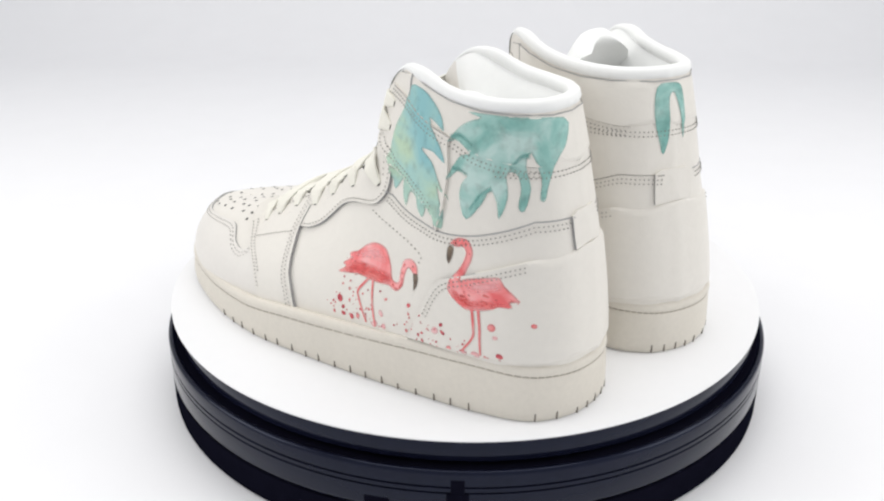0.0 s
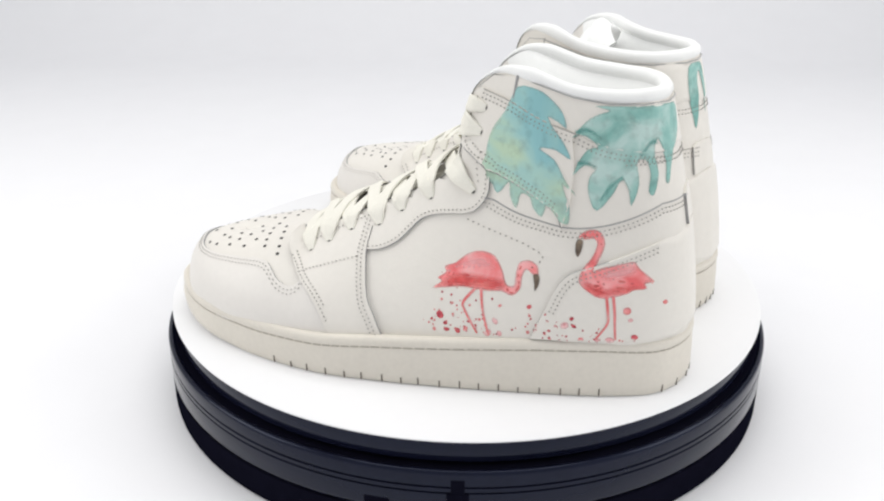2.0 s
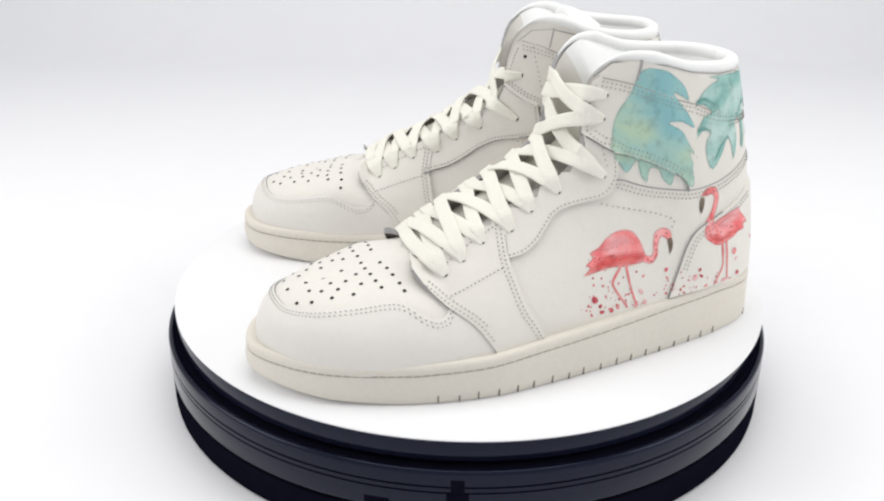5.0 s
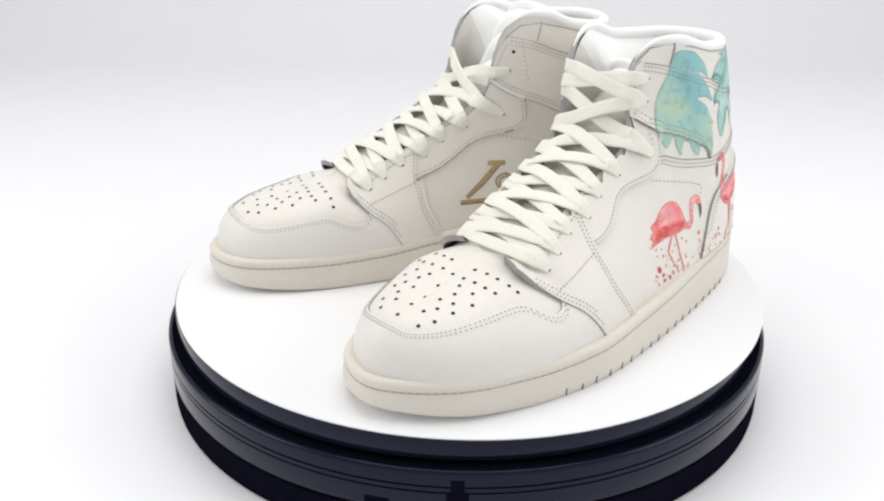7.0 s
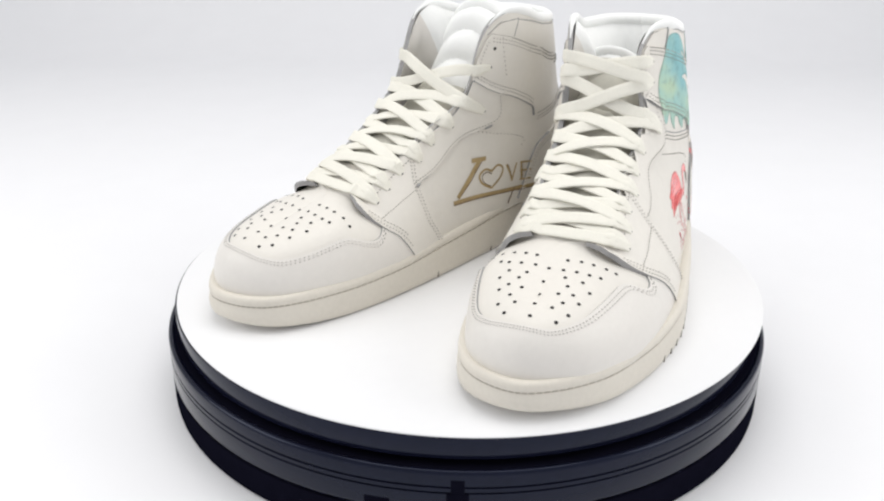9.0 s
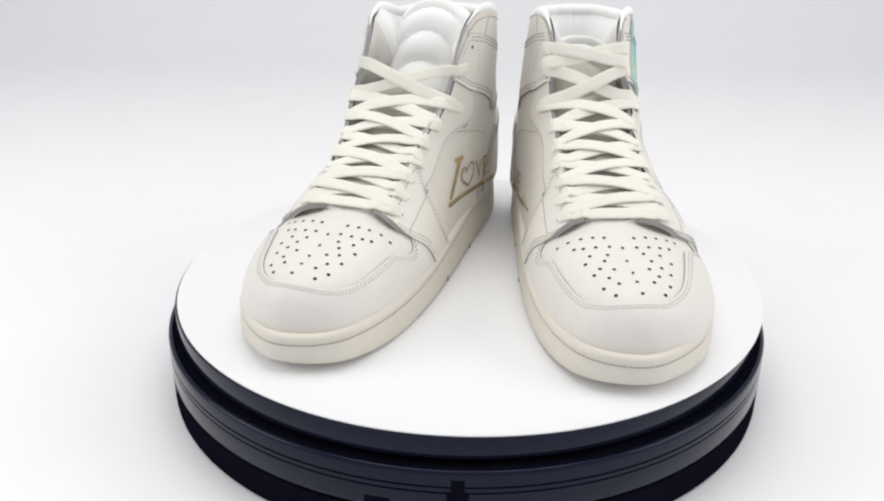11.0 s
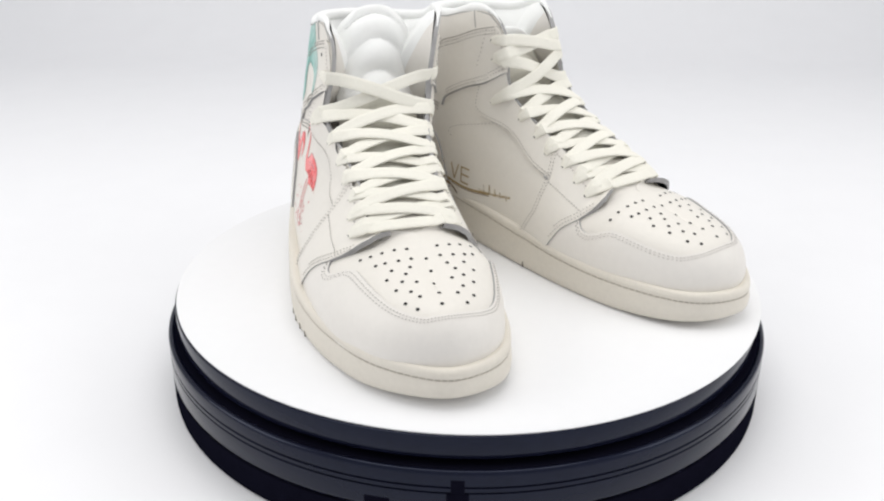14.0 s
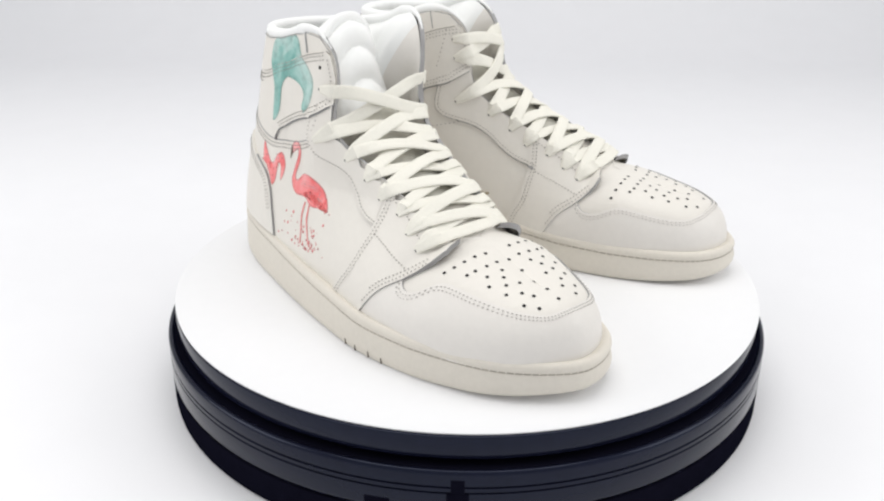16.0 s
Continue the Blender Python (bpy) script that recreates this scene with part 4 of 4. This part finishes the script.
        stroke("painted_neck", "outer", [(56, 72), (52, 80), (48.3, 88), (49.3, 93.5), (54, 95), (58, 93)], 1.7, CORAL, .22, .8, least=0)
        feathers(FLAMINGO_TALL, 24, 55, 62, 71, -1)
        painted("painted_beak", "outer", [(60.8, 91.5), (57.4, 91), (57.8, 86), (59.6, 81.8), (61.4, 85.5)], BEAK, .27, .6, 1.0)
        stroke("painted_leg", "outer", [(43, 62), (41.5, 52), (41.5, 46), (47, 37)], 1.6, ROSE, least=.8)
        stroke("painted_leg", "outer", [(39.5, 62), (38, 52), (37.5, 46), (36.5, 37)], 1.6, ROSE, least=.8)
        leaf_f, leaf_r = turned(skin, LEAF_FRONT), turned(skin, LEAF_REAR)
        painted("painted_leaf", "ring", leaf_f, LIGHT_GREEN, .34, .7, 1.25, "blue-green painted palm leaf", least=.5)
        painted("painted_leaf", "ring", leaf_r, GREEN, .34, .7, 1.25, "sea-green painted palm leaf", least=.5)
        for pts in ([(66, 146), (60, 148), (52, 144)], [(40, 125), (46, 120), (51, 112)], [(25, 142), (29, 141), (33, 135)], [(64, 131), (59, 131), (54, 129)]):
            stroke("painted_vein", "ring", turned(skin, pts), 3.6, DARK_GREEN, .46, 1.8, least=0)
        blob("outer", 83.2, 73.4, .55, BEAK)
        blob("outer", 56.6, 93.6, .55, BEAK)
        spots = [(rnd.gauss(118, 13), 34 + abs(rnd.gauss(0, 8)), rnd.uniform(.3, .9)) for _ in range(60)]
        spots += [(rnd.gauss(72, 11), 35 + abs(rnd.gauss(0, 8)), rnd.uniform(.3, .9)) for _ in range(36)]
        spots += [(rnd.gauss(40, 9), 36 + abs(rnd.gauss(0, 3)), rnd.uniform(.3, .8)) for _ in range(10)]
        spots += [(132.3, 42.2, 2.4), (129, 38, 1.3), (128, 34.5, 1.7), (121.8, 34.5, 1.7), (117.5, 36, 1.6), (135, 34, 1.2), (99.3, 50.6, 1.1), (83.4, 51.8, 1.4), (60.2, 48.4, 1.3),
                  (58.7, 44.1, 1.5), (31.7, 53.8, 2.3), (12.3, 56.8, 1.5), (26.5, 38.5, 2.0), (54.6, 36.6, 1.5), (71.8, 40.3, 1.0), (83.3, 37.4, 1.1)]
        for x, z, r in ((63.7, 44.2, 2.4), (29.5, 48.5, 1.5), (101.5, 42, 2.2), (39.5, 36.4, 2.6), (46, 36.2, 2.0), (105, 35, 2.3), (98.7, 35.2, 1.8)):
            blob("outer", x, z, r, BLUSH)
        for x, z, r in spots:
            if 9 < x < 150 and z < 62:
                blob("outer", x, z, r, SPLASH if rnd.random() < .6 else ROSE)
    else:
        painted("painted_flamingo", "outer", FLAMINGO_SOLE, PINK, .2, 1.7, 1.2, "pink painted flamingo standing upright")
        shade([(136, 65), (124, 65), (112, 68.5), (108, 71), (116, 72.5), (128, 70.5)], CORAL)
        shade([(128, 74), (116, 78), (103, 77), (104, 73.5), (116, 73)], BLUSH)
        feathers(FLAMINGO_SOLE, 104, 133, 65, 73, 1)
        painted("painted_beak", "outer", [(87.5, 97), (90, 95.5), (89.5, 91.5), (87.3, 88)], BEAK, .27, .6, 1.0)
        stroke("painted_leg", "outer", [(112, 65.5), (112, 57), (115, 48), (117, 40)], 1.6, ROSE, least=.8)
        stroke("painted_leg", "outer", [(117, 65), (118, 57), (121, 51), (126, 43)], 1.6, ROSE, least=.8)
        painted("painted_flamingo", "outer", FLAMINGO_BACK, PINK, .2, 1.2, 1.3, "coral painted flamingo with a lowered head")
        feathers(FLAMINGO_BACK, 57, 83, 72, 90, -1)
        painted("painted_leaf", "ring", turned(skin, LEAF_HANGING), GREEN, .34, .7, 1.25, "sea-green painted palm leaf", least=.5)
        painted("painted_leaf", "ring", [(-17, 157), (-5, 159), (5, 157), (7, 148), (6.5, 135), (4, 128), (2.5, 142), (-2, 153), (-7, 151), (-7, 134), (-10, 124), (-13, 121), (-16, 131), (-19, 143)], GREEN, .34, .7, 1.25, "sea-green painted palm leaf", least=.5)
        for _ in range(64):
            blob("outer", rnd.gauss(120, 14), 38 + abs(rnd.gauss(0, 8)), rnd.uniform(.4, 1.1), SPLASH if rnd.random() < .5 else ROSE)
    # gold lettering on the inner side
    def gold(pts, width, mat=GOLD, lift=.3):
        p = np.array(pts, float)
        if len(p) > 2:
            p = spline(p, 5)
        t = np.gradient(p, axis=0)
        n_ = np.stack([-t[:, 1], t[:, 0]], 1) / (np.linalg.norm(t, axis=1)[:, None] + 1e-9) * width / 2
        return painted("gold_letter_stroke", "inner", [*(p + n_), *(p - n_)[::-1]], mat, lift, .4, 1.1, smooth_line=False)

    if side < 0:
        gold([(118, 72), (130, 60), (142, 50)], 3.4)
        gold([(125, 73), (112, 72.5)], 3.2)
        gold([(147, 47.5), (120, 46.5), (90, 44), (52, 41)], 2.6)
        gold([(116, 71), (128, 59), (139, 51)], .7, GOLD_LINE, .4)
        gold([(147, 46), (120, 45), (90, 42.5), (52, 39.5)], .8, GOLD_LINE, .4)
        gold([(107, 62), (113, 64.5), (119, 61), (117, 55), (108, 49.5)], 1.6)
        gold([(107, 62), (101, 65.5), (96, 62), (99, 55.5), (108, 49.5)], 1.6)
        gold([(107, 60), (112, 62.3), (116.5, 60), (115, 55), (108.5, 51)], .6, GOLD_LINE, .4)
        gold([(92, 64), (88.5, 57), (86, 50)], 1.6)
        gold([(81, 63), (84, 56), (86, 50)], 1.6)
        gold([(90.6, 64), (87.5, 57), (86, 52)], .5, GOLD_LINE, .4)
        for z in (62.5, 56, 49):
            gold([(77, z), (66, z - 1)], 1.5)
        gold([(76, 63), (75, 49)], 1.8)
        gold([(74.6, 62), (73.8, 50)], .5, GOLD_LINE, .4)
        gold([(83, 44), (87, 38), (90, 33)], 1.3, GOLD_LINE)
    else:
        gold([(62, 46), (80, 41), (100, 39), (124, 41)], 1.5)
        gold([(62, 44.6), (80, 39.6), (100, 37.6), (124, 39.6)], .6, GOLD_LINE, .4)
        gold([(70, 55), (72, 46), (74, 40)], 1.2, GOLD_WASH)
        gold([(74, 40), (82, 36), (88, 32)], 1.2, GOLD_LINE)
        for z in (54, 48.5, 42.5):
            gold([(91, z), (100, z - .5)], 1.2)
        for x in (117, 123, 129, 135, 141):
            gold([(x, 47.5 - .1 * (x - 117) + rnd.uniform(-1.5, 1.5)), (x + rnd.uniform(1, 3), 41)], 2.0, GOLD_WASH)
        gold([(112, 41.5), (130, 42), (147, 44.5)], 2.2, GOLD_WASH, .36)
        gold([(91, 54.5), (91.5, 42)], 1.3)
        gold([(79, 55), (83.5, 43)], 1.3)
        gold([(87.5, 55), (83.5, 43)], 1.2)
    return shoe


build_backdrop()
platter = build_turntable()
left_shoe = build_shoe("left_shoe", 1, "off-white leather high-top sneaker with painted flamingos and green leaves")
right_shoe = build_shoe("right_shoe", -1, "off-white leather high-top sneaker with a painted flamingo and gold lettering")


# ---- what moves: the platter turns, and both shoes ride on it ----
def motions():
    def turning(x, y, heading):
        rows = []
        for k in range(33):
            t = 0.5 * k
            a = radians(SPIN * t)
            dip = float(np.interp(t, [0, 2, 3.5, 5, 7, 9, 11, 12.5, 16], [.46, .52, .55, .45, .27, .10, .03, 0, 0]))
            flat = pose(x * math.cos(a) - y * math.sin(a), x * math.sin(a) + y * math.cos(a), 0, 0, 0, heading + SPIN * t)
            rows.append((t, pose(0, 0, TOP, dip) @ flat))
        return rows

    walk(platter, turning(0, 0, 0))
    walk(left_shoe, turning(0.0665, -0.1620, 144.73))
    walk(right_shoe, turning(0.1245, -0.1018, 117.9))


motions()
